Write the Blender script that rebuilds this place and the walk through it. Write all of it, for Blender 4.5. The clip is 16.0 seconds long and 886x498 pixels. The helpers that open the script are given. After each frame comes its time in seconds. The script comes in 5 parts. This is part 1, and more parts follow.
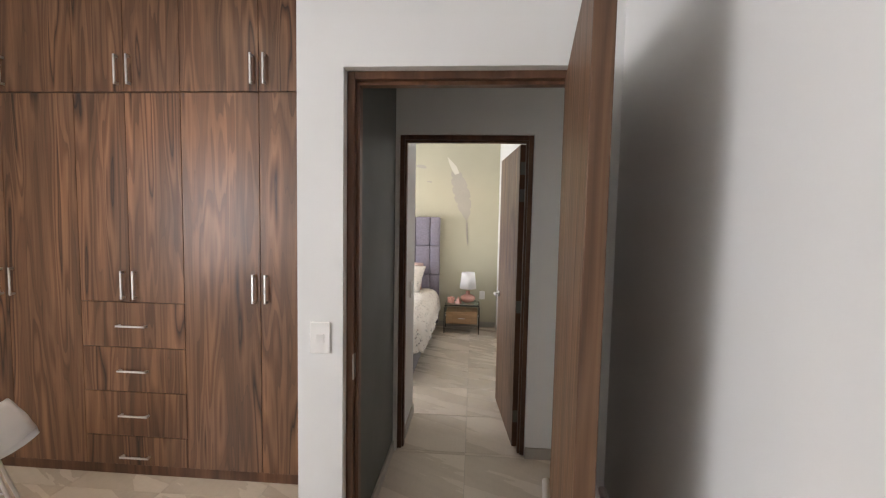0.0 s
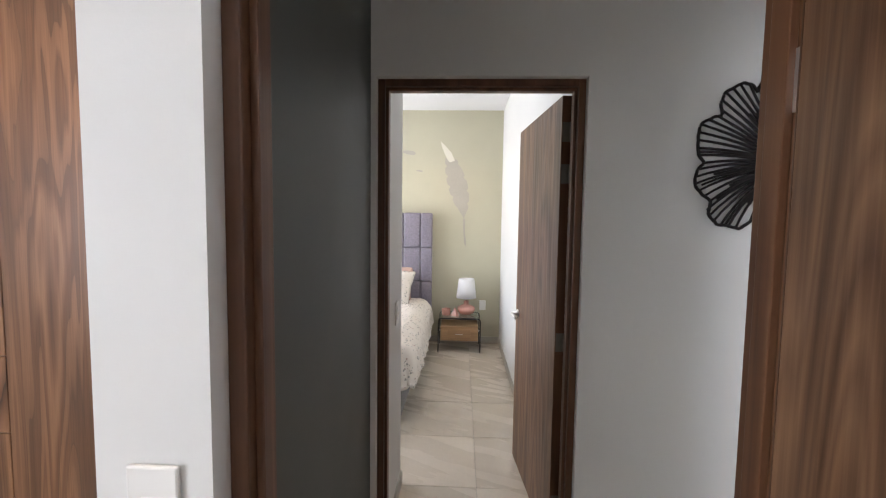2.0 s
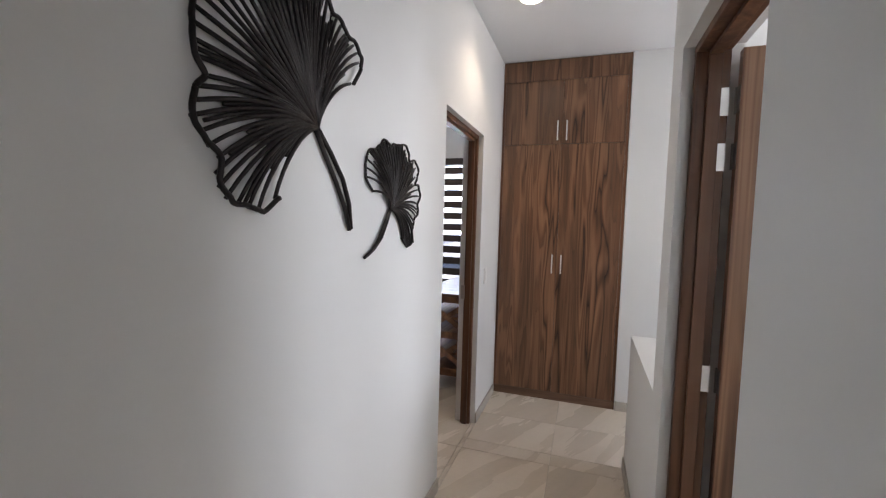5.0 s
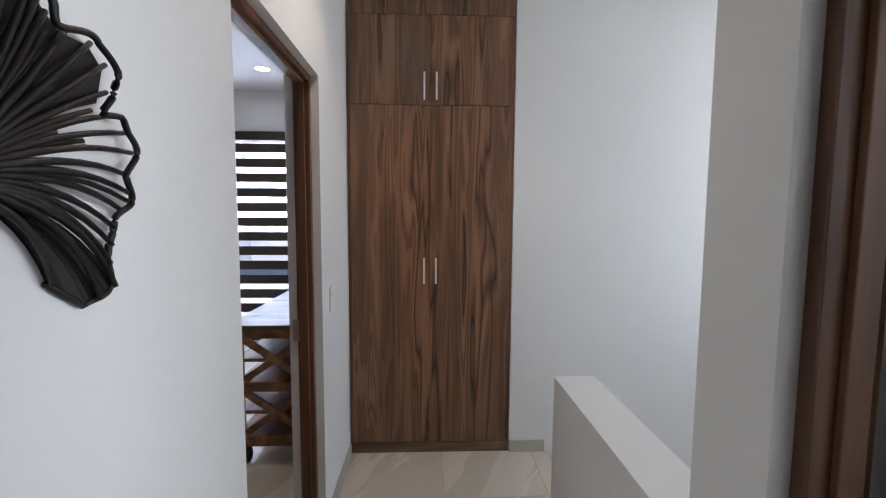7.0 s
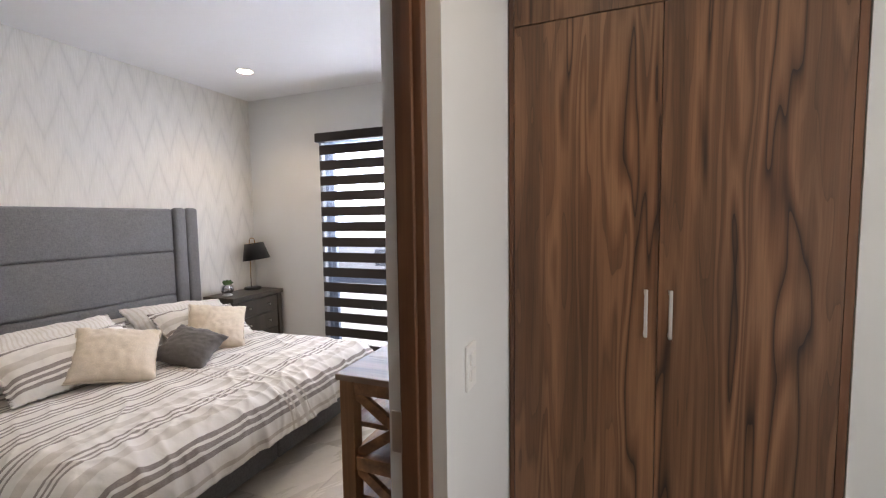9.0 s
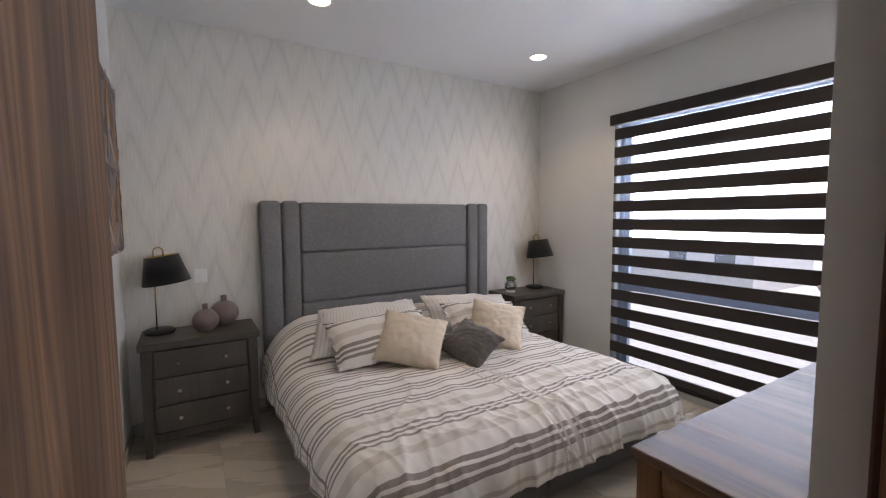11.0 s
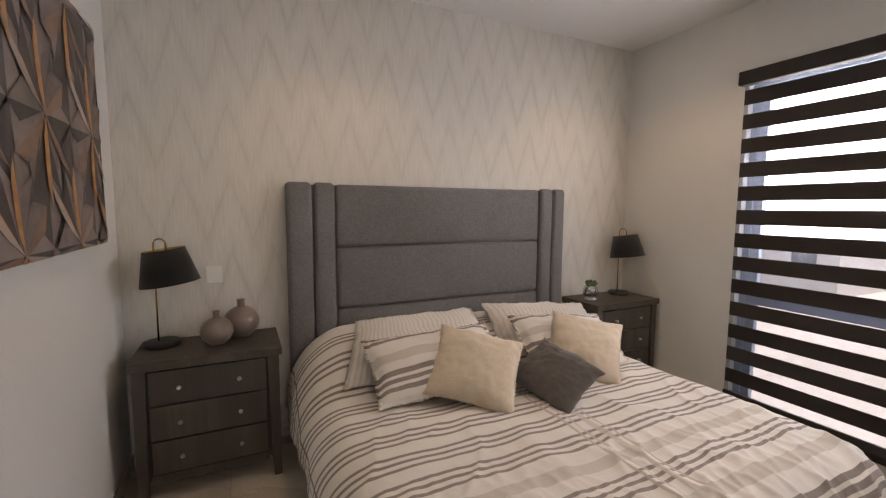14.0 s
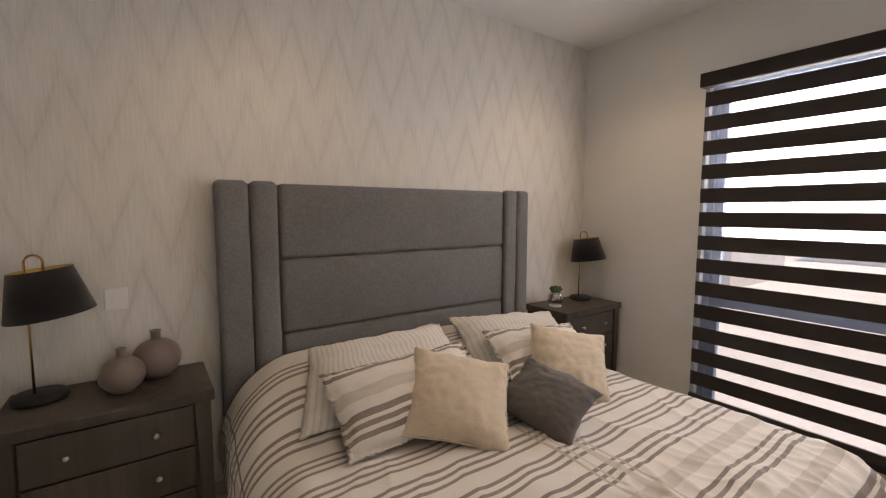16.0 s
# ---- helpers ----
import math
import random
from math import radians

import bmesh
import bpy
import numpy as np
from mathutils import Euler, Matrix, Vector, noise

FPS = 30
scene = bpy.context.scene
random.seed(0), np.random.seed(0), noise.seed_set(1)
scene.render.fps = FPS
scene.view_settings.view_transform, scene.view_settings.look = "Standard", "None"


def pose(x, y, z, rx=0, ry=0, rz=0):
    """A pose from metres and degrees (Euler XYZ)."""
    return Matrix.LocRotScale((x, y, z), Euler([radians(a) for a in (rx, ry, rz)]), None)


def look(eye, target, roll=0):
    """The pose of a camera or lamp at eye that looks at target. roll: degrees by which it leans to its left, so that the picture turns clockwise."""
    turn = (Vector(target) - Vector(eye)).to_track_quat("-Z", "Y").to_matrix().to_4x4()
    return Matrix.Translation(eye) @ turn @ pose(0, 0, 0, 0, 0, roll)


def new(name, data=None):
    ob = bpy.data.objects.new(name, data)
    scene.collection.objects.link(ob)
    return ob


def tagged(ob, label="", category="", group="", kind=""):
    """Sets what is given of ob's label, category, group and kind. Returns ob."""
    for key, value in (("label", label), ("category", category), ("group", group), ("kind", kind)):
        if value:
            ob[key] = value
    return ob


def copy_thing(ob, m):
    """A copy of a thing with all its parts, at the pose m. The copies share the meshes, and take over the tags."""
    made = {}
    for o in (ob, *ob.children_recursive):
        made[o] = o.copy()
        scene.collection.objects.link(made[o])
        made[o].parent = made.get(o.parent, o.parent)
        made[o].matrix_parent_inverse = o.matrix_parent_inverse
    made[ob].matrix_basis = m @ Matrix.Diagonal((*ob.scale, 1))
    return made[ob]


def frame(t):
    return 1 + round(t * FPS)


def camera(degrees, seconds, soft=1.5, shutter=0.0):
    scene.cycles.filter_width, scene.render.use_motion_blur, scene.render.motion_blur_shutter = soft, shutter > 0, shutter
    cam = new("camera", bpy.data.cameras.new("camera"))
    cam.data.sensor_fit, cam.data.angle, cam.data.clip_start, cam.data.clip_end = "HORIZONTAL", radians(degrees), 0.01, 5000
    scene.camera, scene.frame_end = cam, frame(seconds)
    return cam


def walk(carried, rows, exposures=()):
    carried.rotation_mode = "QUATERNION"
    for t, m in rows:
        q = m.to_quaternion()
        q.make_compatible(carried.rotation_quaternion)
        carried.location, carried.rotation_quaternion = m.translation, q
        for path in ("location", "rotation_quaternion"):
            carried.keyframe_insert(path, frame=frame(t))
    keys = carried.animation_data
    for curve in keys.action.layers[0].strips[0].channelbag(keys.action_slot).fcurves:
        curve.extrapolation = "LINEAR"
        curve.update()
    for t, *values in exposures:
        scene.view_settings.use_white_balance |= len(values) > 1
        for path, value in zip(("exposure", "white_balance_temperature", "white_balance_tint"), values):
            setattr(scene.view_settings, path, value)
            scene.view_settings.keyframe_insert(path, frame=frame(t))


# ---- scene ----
cam = camera(92.5, 16.0, soft=1.2)
PATH = [
    (0, (0.298, 0.092, 1.558), (0.155, 2.082, 1.422), 1.1),
    (0.5, (0.267, 0.287, 1.543), (0.125, 2.278, 1.411), 0.4),
    (1, (0.219, 0.5, 1.533), (0.083, 2.491, 1.405), 0.4),
    (1.5, (0.21, 0.804, 1.542), (0.094, 2.795, 1.405), 0.8),
    (2, (0.166, 1.065, 1.525), (0.08, 3.058, 1.385), 0.8),
    (2.5, (0.121, 1.384, 1.529), (0.22, 3.377, 1.389), 0.6),
    (3, (0.102, 1.513, 1.543), (0.695, 3.418, 1.405), 1.3),
    (3.5, (0.199, 1.677, 1.524), (1.232, 3.385, 1.388), 1.5),
    (4, (0.281, 1.822, 1.507), (1.582, 3.336, 1.371), 1.4),
    (4.5, (0.36, 1.97, 1.506), (2.043, 3.043, 1.373), 1.8),
    (5, (0.479, 2.102, 1.495), (2.37, 2.741, 1.362), 1.6),
    (7.3, (1.722, 2.364, 1.514), (3.714, 2.277, 1.347), 0.3),
    (7.5, (1.841, 2.369, 1.519), (3.833, 2.305, 1.350), 0.3),
    (8, (2.131, 2.393, 1.503), (4.125, 2.397, 1.351), 0.1),
    (8.5, (2.403, 2.415, 1.502), (4.374, 2.715, 1.355), -0.6),
    (9, (2.577, 2.479, 1.482), (4.433, 3.211, 1.337), -0.8),
    (9.5, (2.743, 2.591, 1.511), (4.421, 3.669, 1.36), -0.6),
    (10, (2.848, 2.69, 1.486), (4.305, 4.052, 1.344), -0.6),
    (12.5, (3.076, 3.043, 1.475), (3.79, 4.903, 1.297), 0.1),
    (13, (3.113, 3.171, 1.477), (3.818, 5.033, 1.286), 0.2),
    (13.5, (3.168, 3.368, 1.485), (3.921, 5.21, 1.283), 0.3),
    (14, (3.205, 3.548, 1.461), (4.061, 5.345, 1.268), 0.3),
    (14.5, (3.21, 3.724, 1.464), (4.198, 5.452, 1.271), 0.5),
    (15, (3.193, 3.839, 1.461), (4.336, 5.469, 1.272), 0.6),
    (15.5, (3.177, 3.914, 1.467), (4.374, 5.505, 1.276), 0.5),
    (16, (3.172, 3.956, 1.467), (4.318, 5.585, 1.285), 0.1),
]
EXPOSURES = [(0.0, 1.75, 7000, 17), (1.0, 2.25, 7000, 17), (2.0, 1.95, 6600, 16), (2.5, 1.82, 6600, 16), (3.5, 1.62, 6450, 18), (4.5, 1.55, 6600, 17), (5.0, 1.75, 6700, 17), (7.5, 1.22, 6350, 15), (8.0, 0.9, 6900, 15), (8.5, 1.36, 7300, 17), (9.0, 1.72, 7200, 16), (10.0, 1.42, 6900, 16), (12.5, 1.0, 8000, 20), (14.0, 1.0, 8700, 21), (16.0, 0.95, 9000, 21)]
walk(cam, [(t, look(eye, target, roll)) for t, eye, target, roll in PATH], EXPOSURES)

# ---- light: sky, sun, window lamps ----
world = bpy.data.worlds.new("world")
scene.world = world
world.use_nodes = True
wn = world.node_tree
sky = wn.nodes.new("ShaderNodeTexSky")
sky.sky_type, sky.sun_disc = "NISHITA", False
sky.sun_elevation, sky.sun_rotation = radians(76), radians(180)
wn.nodes["Background"].inputs["Strength"].default_value = 0.10
wn.links.new(sky.outputs["Color"], wn.nodes["Background"].inputs["Color"])

sun = new("sun", bpy.data.lights.new("sun", "SUN"))
sun.data.energy, sun.data.angle, sun.data.color = 4.0, radians(0.5), (1, 0.95, 0.88)
sun.matrix_world = look((6, -3.4, 18), (6, 1, 0))


def window_lamp(name, eye, target, w, h, power, color):
    ob = new(name, bpy.data.lights.new(name, "AREA"))
    ob.data.shape, ob.data.size, ob.data.size_y = "RECTANGLE", w, h
    ob.data.energy, ob.data.color = power, color
    ob.matrix_world = look(eye, target)
    return ob


def down_lamp(name, x, y, power, color=(1.0, 0.83, 0.62), cone=125):
    ob = new(name, bpy.data.lights.new(name, "SPOT"))
    ob.data.energy, ob.data.color = power, color
    ob.data.spot_size, ob.data.spot_blend, ob.data.shadow_soft_size = radians(cone), 0.7, 0.045
    ob.matrix_world = pose(x, y, 2.80)
    return ob


DAY = (0.86, 0.93, 1.0)
window_lamp("daylight_main_bedroom", (6.56, 4.42, 1.78), (0, 4.42, 1.2), 1.9, 1.12, 44, DAY)
window_lamp("daylight_study", (-3.07, -0.8, 1.55), (3, 0.4, 1.45), 1.1, 1.25, 18, DAY)
window_lamp("daylight_green_bedroom", (-2.75, 4.9, 1.4), (3, 4.9, 1.2), 1.6, 1.8, 24, DAY)
# daylight of an unseen stair window, assumed from the bluish lit stair wall
window_lamp("assumed_daylight_stairs", (3.2, -0.66, 1.7), (3.2, 4, 1.4), 1.0, 1.5, 9, DAY)
# added to brighten the corridor through the open bathroom door; source unseen
window_lamp("added_daylight_bathroom", (1.6, -0.04, 1.8), (1.6, 4, 1.6), 0.8, 1.0, 9, DAY)
SPOTS = [(-0.065, 5.48, 5), (5.60, 5.575, 7), (5.64, 3.87, 7), (3.75, 5.575, 6), (3.75, 3.87, 2.5), (3.12, 2.48, 5), (-1.35, 1.6, 15)]
for sx, sy, sp in SPOTS:
    down_lamp("downlight_lamp", sx, sy, sp)


# ---- materials ----
def nodes_of(name):
    m = bpy.data.materials.new(name)
    m.use_nodes = True
    nt = m.node_tree
    return m, nt, nt.nodes["Principled BSDF"]


def add(nt, kind, **values):
    n = nt.nodes.new(kind)
    for key, v in values.items():
        n.inputs[key].default_value = v
    return n


def ramp(nt, source, stops, mode="LINEAR"):
    r = nt.nodes.new("ShaderNodeValToRGB")
    r.color_ramp.interpolation = mode
    e = r.color_ramp.elements
    while len(e) < len(stops):
        e.new(0.5)
    for el, (p, c) in zip(e, stops):
        el.position = p
        el.color = (*c, 1) if len(c) == 3 else c
    nt.links.new(source, r.inputs["Fac"])
    return r.outputs["Color"]


def mixed(nt, fac, a, b, blend="MIX"):
    m = nt.nodes.new("ShaderNodeMix")
    m.data_type, m.blend_type = "RGBA", blend
    for sock, v in ((m.inputs["Factor"], fac), (m.inputs["A"], a), (m.inputs["B"], b)):
        if isinstance(v, (float, int)):
            sock.default_value = v
        elif isinstance(v, tuple):
            sock.default_value = (*v, 1)
        else:
            nt.links.new(v, sock)
    return m.outputs["Result"]


def math_node(nt, op, a, b=0.0):
    n = nt.nodes.new("ShaderNodeMath")
    n.operation = op
    for sock, v in ((n.inputs[0], a), (n.inputs[1], b)):
        if isinstance(v, (float, int)):
            sock.default_value = v
        else:
            nt.links.new(v, sock)
    return n.outputs[0]


def coords(nt, scale=(1, 1, 1), shift=0.0, which="Object"):
    """Stretched object coordinates, moved by a random amount for each object."""
    tc = nt.nodes.new("ShaderNodeTexCoord")
    mp = nt.nodes.new("ShaderNodeMapping")
    mp.inputs["Scale"].default_value = scale
    nt.links.new(tc.outputs[which], mp.inputs["Vector"])
    if shift:
        info = nt.nodes.new("ShaderNodeObjectInfo")
        mul = math_node(nt, "MULTIPLY", info.outputs["Random"], shift)
        comb = nt.nodes.new("ShaderNodeCombineXYZ")
        for axis in "XYZ":
            nt.links.new(mul, comb.inputs[axis])
        nt.links.new(comb.outputs[0], mp.inputs["Location"])
    return mp.outputs["Vector"]


def noise_tex(nt, vec, scale, detail=3.0, rough=0.55, distortion=0.0):
    n = add(nt, "ShaderNodeTexNoise", Scale=scale, Detail=detail, Roughness=rough, Distortion=distortion)
    nt.links.new(vec, n.inputs["Vector"])
    return n.outputs["Fac"]


def bump(nt, bsdf, height, strength, distance=0.01):
    b = add(nt, "ShaderNodeBump", Strength=strength, Distance=distance)
    nt.links.new(height, b.inputs["Height"])
    nt.links.new(b.outputs["Normal"], bsdf.inputs["Normal"])


def plain(name, color, rough=0.5, metal=0.0, vary=0.12, grain=40.0, relief=0.05, spread=2.0):
    """A plain surface with slight unevenness at two scales."""
    m, nt, p = nodes_of(name)
    vec = coords(nt)
    large = noise_tex(nt, vec, spread, 3)
    fine = noise_tex(nt, vec, grain, 4)
    lo = tuple(c * (1 - vary) for c in color)
    hi = tuple(min(1, c * (1 + vary * 0.6)) for c in color)
    c = ramp(nt, large, [(0.3, lo), (0.7, hi)])
    c = mixed(nt, vary * 1.5, c, ramp(nt, fine, [(0.35, lo), (0.65, hi)]))
    nt.links.new(c, p.inputs["Base Color"])
    nt.links.new(ramp(nt, large, [(0.3, (rough * 0.9,) * 3), (0.7, (min(1, rough * 1.12),) * 3)]), p.inputs["Roughness"])
    p.inputs["Metallic"].default_value = metal
    if relief:
        bump(nt, p, fine, relief, 0.004)
    return m


def wood(name, dark, mid, light, rough=0.42, rings=7.0, along="Z", fine_scale=1.0, coat=0.0):
    """Laminate with long cathedral figure and fine streaks along one axis."""
    m, nt, p = nodes_of(name)
    k = {"Z": (1, 1, 0.06), "X": (0.06, 1, 1), "Y": (1, 0.06, 1)}[along]
    f = {"Z": (1, 1, 0.018), "X": (0.018, 1, 1), "Y": (1, 0.018, 1)}[along]
    vec = coords(nt, k, 9.0)
    figure = noise_tex(nt, vec, 3.4 * fine_scale, 2.0, 0.45, 0.12)
    ring = math_node(nt, "PINGPONG", math_node(nt, "MULTIPLY", figure, rings), 0.5)
    c1 = ramp(nt, ring, [(0.0, dark), (0.16, mid), (0.34, light), (0.5, mid)])
    streak = noise_tex(nt, coords(nt, f, 5.0), 70 * fine_scale, 4, 0.65)
    c2 = ramp(nt, streak, [(0.3, tuple(c * 0.62 for c in mid)), (0.5, mid), (0.72, light)])
    broad = noise_tex(nt, coords(nt, f, 3.0), 9 * fine_scale, 3)
    c = mixed(nt, 0.42, c1, c2)
    c = mixed(nt, ramp(nt, broad, [(0.35, (0.0,) * 3), (0.7, (0.62,) * 3)]), c, tuple(x * 0.6 for x in dark))
    nt.links.new(c, p.inputs["Base Color"])
    nt.links.new(ramp(nt, streak, [(0.3, (rough * 1.2,) * 3), (0.7, (rough * 0.85,) * 3)]), p.inputs["Roughness"])
    p.inputs["Coat Weight"].default_value, p.inputs["Coat Roughness"].default_value = coat, 0.22
    bump(nt, p, streak, 0.06, 0.002)
    return m


def figured(name, dark, mid, light, rough=0.40, coat=0.2):
    """Walnut laminate with broad wavy bands, dark seams and eyes round small knots."""
    m, nt, p = nodes_of(name)
    vec = coords(nt, (1, 1, 0.075), 9.0)
    figure = noise_tex(nt, vec, 8.5, 2.2, 0.45, 0.32)
    ring = math_node(nt, "PINGPONG", math_node(nt, "MULTIPLY", figure, 6.0), 0.5)
    seam = math_node(nt, "FRACT", math_node(nt, "MULTIPLY", figure, 9.0))
    c = ramp(nt, ring, [(0.0, dark), (0.09, mid), (0.30, light), (0.5, mid)])
    c = mixed(nt, 0.55, c, ramp(nt, seam, [(0.0, dark), (0.22, mid), (0.7, light), (1.0, mid)]))
    pores = noise_tex(nt, coords(nt, (1, 1, 0.02), 5.0), 190, 4, 0.65)
    c = mixed(nt, 0.55, c, ramp(nt, pores, [(0.3, (0.55,) * 3), (0.6, (1.0,) * 3)]), "MULTIPLY")
    broad = noise_tex(nt, coords(nt, (1, 1, 0.05), 3.0), 13, 2, 0.5, 0.3)
    c = mixed(nt, 0.8, c, ramp(nt, broad, [(0.32, (0.42,) * 3), (0.64, (1.0,) * 3)]), "MULTIPLY")
    nt.links.new(c, p.inputs["Base Color"])
    nt.links.new(ramp(nt, pores, [(0.3, (rough * 1.25,) * 3), (0.7, (rough * 0.85,) * 3)]), p.inputs["Roughness"])
    p.inputs["Coat Weight"].default_value, p.inputs["Coat Roughness"].default_value = coat, 0.24
    bump(nt, p, pores, 0.06, 0.002)
    return m


def fabric(name, color, weave=420.0, vary=0.3, rough=0.9, relief=0.35):
    m, nt, p = nodes_of(name)
    vec = coords(nt)
    a = noise_tex(nt, coords(nt, (1, 1, 0.25)), weave * 0.5, 2, 0.7)
    b = noise_tex(nt, coords(nt, (0.25, 1, 1)), weave * 0.5, 2, 0.7)
    w = math_node(nt, "ADD", math_node(nt, "MULTIPLY", a, 0.5), math_node(nt, "MULTIPLY", b, 0.5))
    lo = tuple(c * (1 - vary) for c in color)
    hi = tuple(min(1, c * (1 + vary)) for c in color)
    c = ramp(nt, w, [(0.35, lo), (0.65, hi)])
    soft = noise_tex(nt, vec, 4.0, 3)
    c = mixed(nt, 0.18, c, ramp(nt, soft, [(0.3, lo), (0.7, hi)]))
    nt.links.new(c, p.inputs["Base Color"])
    p.inputs["Roughness"].default_value = rough
    p.inputs["Sheen Weight"].default_value = 0.25
    bump(nt, p, w, relief, 0.002)
    return m


PAINT = plain("wall_paint", (0.72, 0.72, 0.70), 0.6, vary=0.035, grain=160, relief=0.06, spread=1.3)
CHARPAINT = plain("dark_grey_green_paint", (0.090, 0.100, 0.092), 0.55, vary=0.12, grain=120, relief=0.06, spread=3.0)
GREEN = plain("sage_green_paint", (0.50, 0.475, 0.35), 0.65, vary=0.05, grain=160, relief=0.06)
CEILING = plain("ceiling_paint", (0.80, 0.80, 0.80), 0.7, vary=0.02, grain=120, relief=0.03)
WALNUT = figured("walnut_laminate", (0.029, 0.010, 0.0045), (0.170, 0.073, 0.034), (0.345, 0.174, 0.090))
WALNUT_H = wood("walnut_laminate_level", (0.085, 0.042, 0.024), (0.185, 0.098, 0.058), (0.30, 0.18, 0.115), along="X")
DOORWOOD = wood("door_veneer", (0.056, 0.023, 0.011), (0.160, 0.077, 0.038), (0.275, 0.149, 0.081), 0.45, rings=13.0, fine_scale=1.5)
FRAMEWOOD = wood("dark_frame_wood", (0.046, 0.017, 0.008), (0.140, 0.058, 0.027), (0.225, 0.103, 0.050), 0.38, rings=6.0)
RUSTIC = wood("rustic_pine", (0.08, 0.030, 0.010), (0.235, 0.105, 0.040), (0.37, 0.185, 0.078), 0.55, rings=5.0, along="Z")
OAKBOX = wood("mango_wood", (0.20, 0.10, 0.045), (0.40, 0.235, 0.115), (0.52, 0.33, 0.18), 0.5, rings=6.0, along="X")
KNOBMETAL = plain("polished_nickel", (0.48, 0.46, 0.43), 0.3, 1.0, vary=0.08, grain=120, relief=0.0)
NICKEL = plain("dull_nickel", (0.20, 0.19, 0.18), 0.45, 1.0, vary=0.1, grain=120, relief=0.02)
STEEL = plain("brushed_steel", (0.80, 0.79, 0.77), 0.42, 1.0, vary=0.08, grain=200, relief=0.02)
BRASS = plain("aged_brass", (0.62, 0.42, 0.18), 0.25, 1.0, vary=0.15, grain=80, relief=0.02)
PLASTIC = plain("white_plastic", (0.80, 0.79, 0.76), 0.35, vary=0.02, grain=90, relief=0.0)
BLACKMETAL = plain("black_powder_coat", (0.018, 0.018, 0.019), 0.42, 0.3, vary=0.2, grain=150, relief=0.05)
SKIRT = plain("skirting_tile", (0.42, 0.39, 0.34), 0.4, vary=0.1, grain=30, relief=0.03)


def tile_material():
    """Beige-grey porcelain printed with slanting sandstone bands; each tile takes its own piece of the print."""
    m, nt, p = nodes_of("porcelain_tile")
    info = nt.nodes.new("ShaderNodeObjectInfo")
    turn = nt.nodes.new("ShaderNodeMapping")
    turn.inputs["Rotation"].default_value = (0, 0, radians(28))
    nt.links.new(coords(nt, (1, 1, 1), 23.0), turn.inputs["Vector"])
    slant = nt.nodes.new("ShaderNodeMapping")
    slant.inputs["Scale"].default_value = (0.5, 3.2, 1)
    nt.links.new(turn.outputs["Vector"], slant.inputs["Vector"])
    bands = noise_tex(nt, slant.outputs["Vector"], 1.5, 4, 0.55, 0.4)
    veins = noise_tex(nt, slant.outputs["Vector"], 3.4, 5, 0.6, 0.7)
    grit = noise_tex(nt, coords(nt, (1, 0.3, 1)), 60, 3)
    c = ramp(nt, bands, [(0.25, (0.565, 0.488, 0.392)), (0.5, (0.62, 0.54, 0.44)), (0.75, (0.665, 0.588, 0.487))])
    c = mixed(nt, 0.15, c, ramp(nt, veins, [(0.42, (0.76, 0.75, 0.74)), (0.50, (1.0, 1.0, 1.0))]), "MULTIPLY")
    c = mixed(nt, 0.12, c, ramp(nt, grit, [(0.25, (0.46, 0.40, 0.33)), (0.75, (0.74, 0.68, 0.59))]))
    c = mixed(nt, 0.8, c, ramp(nt, info.outputs["Random"], [(0.0, (0.89, 0.90, 0.91)), (1.0, (1.0, 1.0, 1.0))]), "MULTIPLY")
    nt.links.new(c, p.inputs["Base Color"])
    nt.links.new(ramp(nt, bands, [(0.3, (0.22,) * 3), (0.7, (0.33,) * 3)]), p.inputs["Roughness"])
    return m


TILE = tile_material()
GROUT = plain("grout", (0.44, 0.40, 0.345), 0.9, vary=0.15, grain=90)


def wallpaper_material():
    """Pale embossed paper with tall pointed waves of fine threads."""
    m, nt, p = nodes_of("embossed_wallpaper")
    tc = nt.nodes.new("ShaderNodeTexCoord")
    sep = nt.nodes.new("ShaderNodeSeparateXYZ")
    nt.links.new(tc.outputs["Object"], sep.inputs[0])
    wob = noise_tex(nt, coords(nt, (1, 1, 0.6)), 3.0, 2)
    x = math_node(nt, "ADD", sep.outputs["X"], math_node(nt, "MULTIPLY", wob, 0.07))
    zig = math_node(nt, "PINGPONG", x, 0.118)
    height = math_node(nt, "SUBTRACT", sep.outputs["Z"], math_node(nt, "MULTIPLY", zig, 3.1))
    band = math_node(nt, "PINGPONG", height, 0.21)
    band = math_node(nt, "DIVIDE", band, 0.21)
    threads = noise_tex(nt, coords(nt, (1, 1, 0.06)), 130, 2)
    soft = noise_tex(nt, coords(nt), 1.4, 3)
    edge = ramp(nt, band, [(0.0, (0.70,) * 3), (0.14, (0.86,) * 3), (0.5, (0.96,) * 3), (1.0, (1.0,) * 3)])
    c = mixed(nt, ramp(nt, soft, [(0.25, (0.28,) * 3), (0.75, (0.75,) * 3)]), (0.70, 0.67, 0.615),
              mixed(nt, 1.0, (0.73, 0.705, 0.66), edge, "MULTIPLY"))
    c = mixed(nt, 0.22, c, ramp(nt, threads, [(0.35, (0.50, 0.475, 0.43)), (0.65, (0.80, 0.78, 0.74))]))
    nt.links.new(c, p.inputs["Base Color"])
    p.inputs["Roughness"].default_value = 0.62
    h = math_node(nt, "ADD", math_node(nt, "MULTIPLY", band, 0.6), math_node(nt, "MULTIPLY", threads, 0.5))
    bump(nt, p, h, 0.22, 0.006)
    return m


WALLPAPER = wallpaper_material()


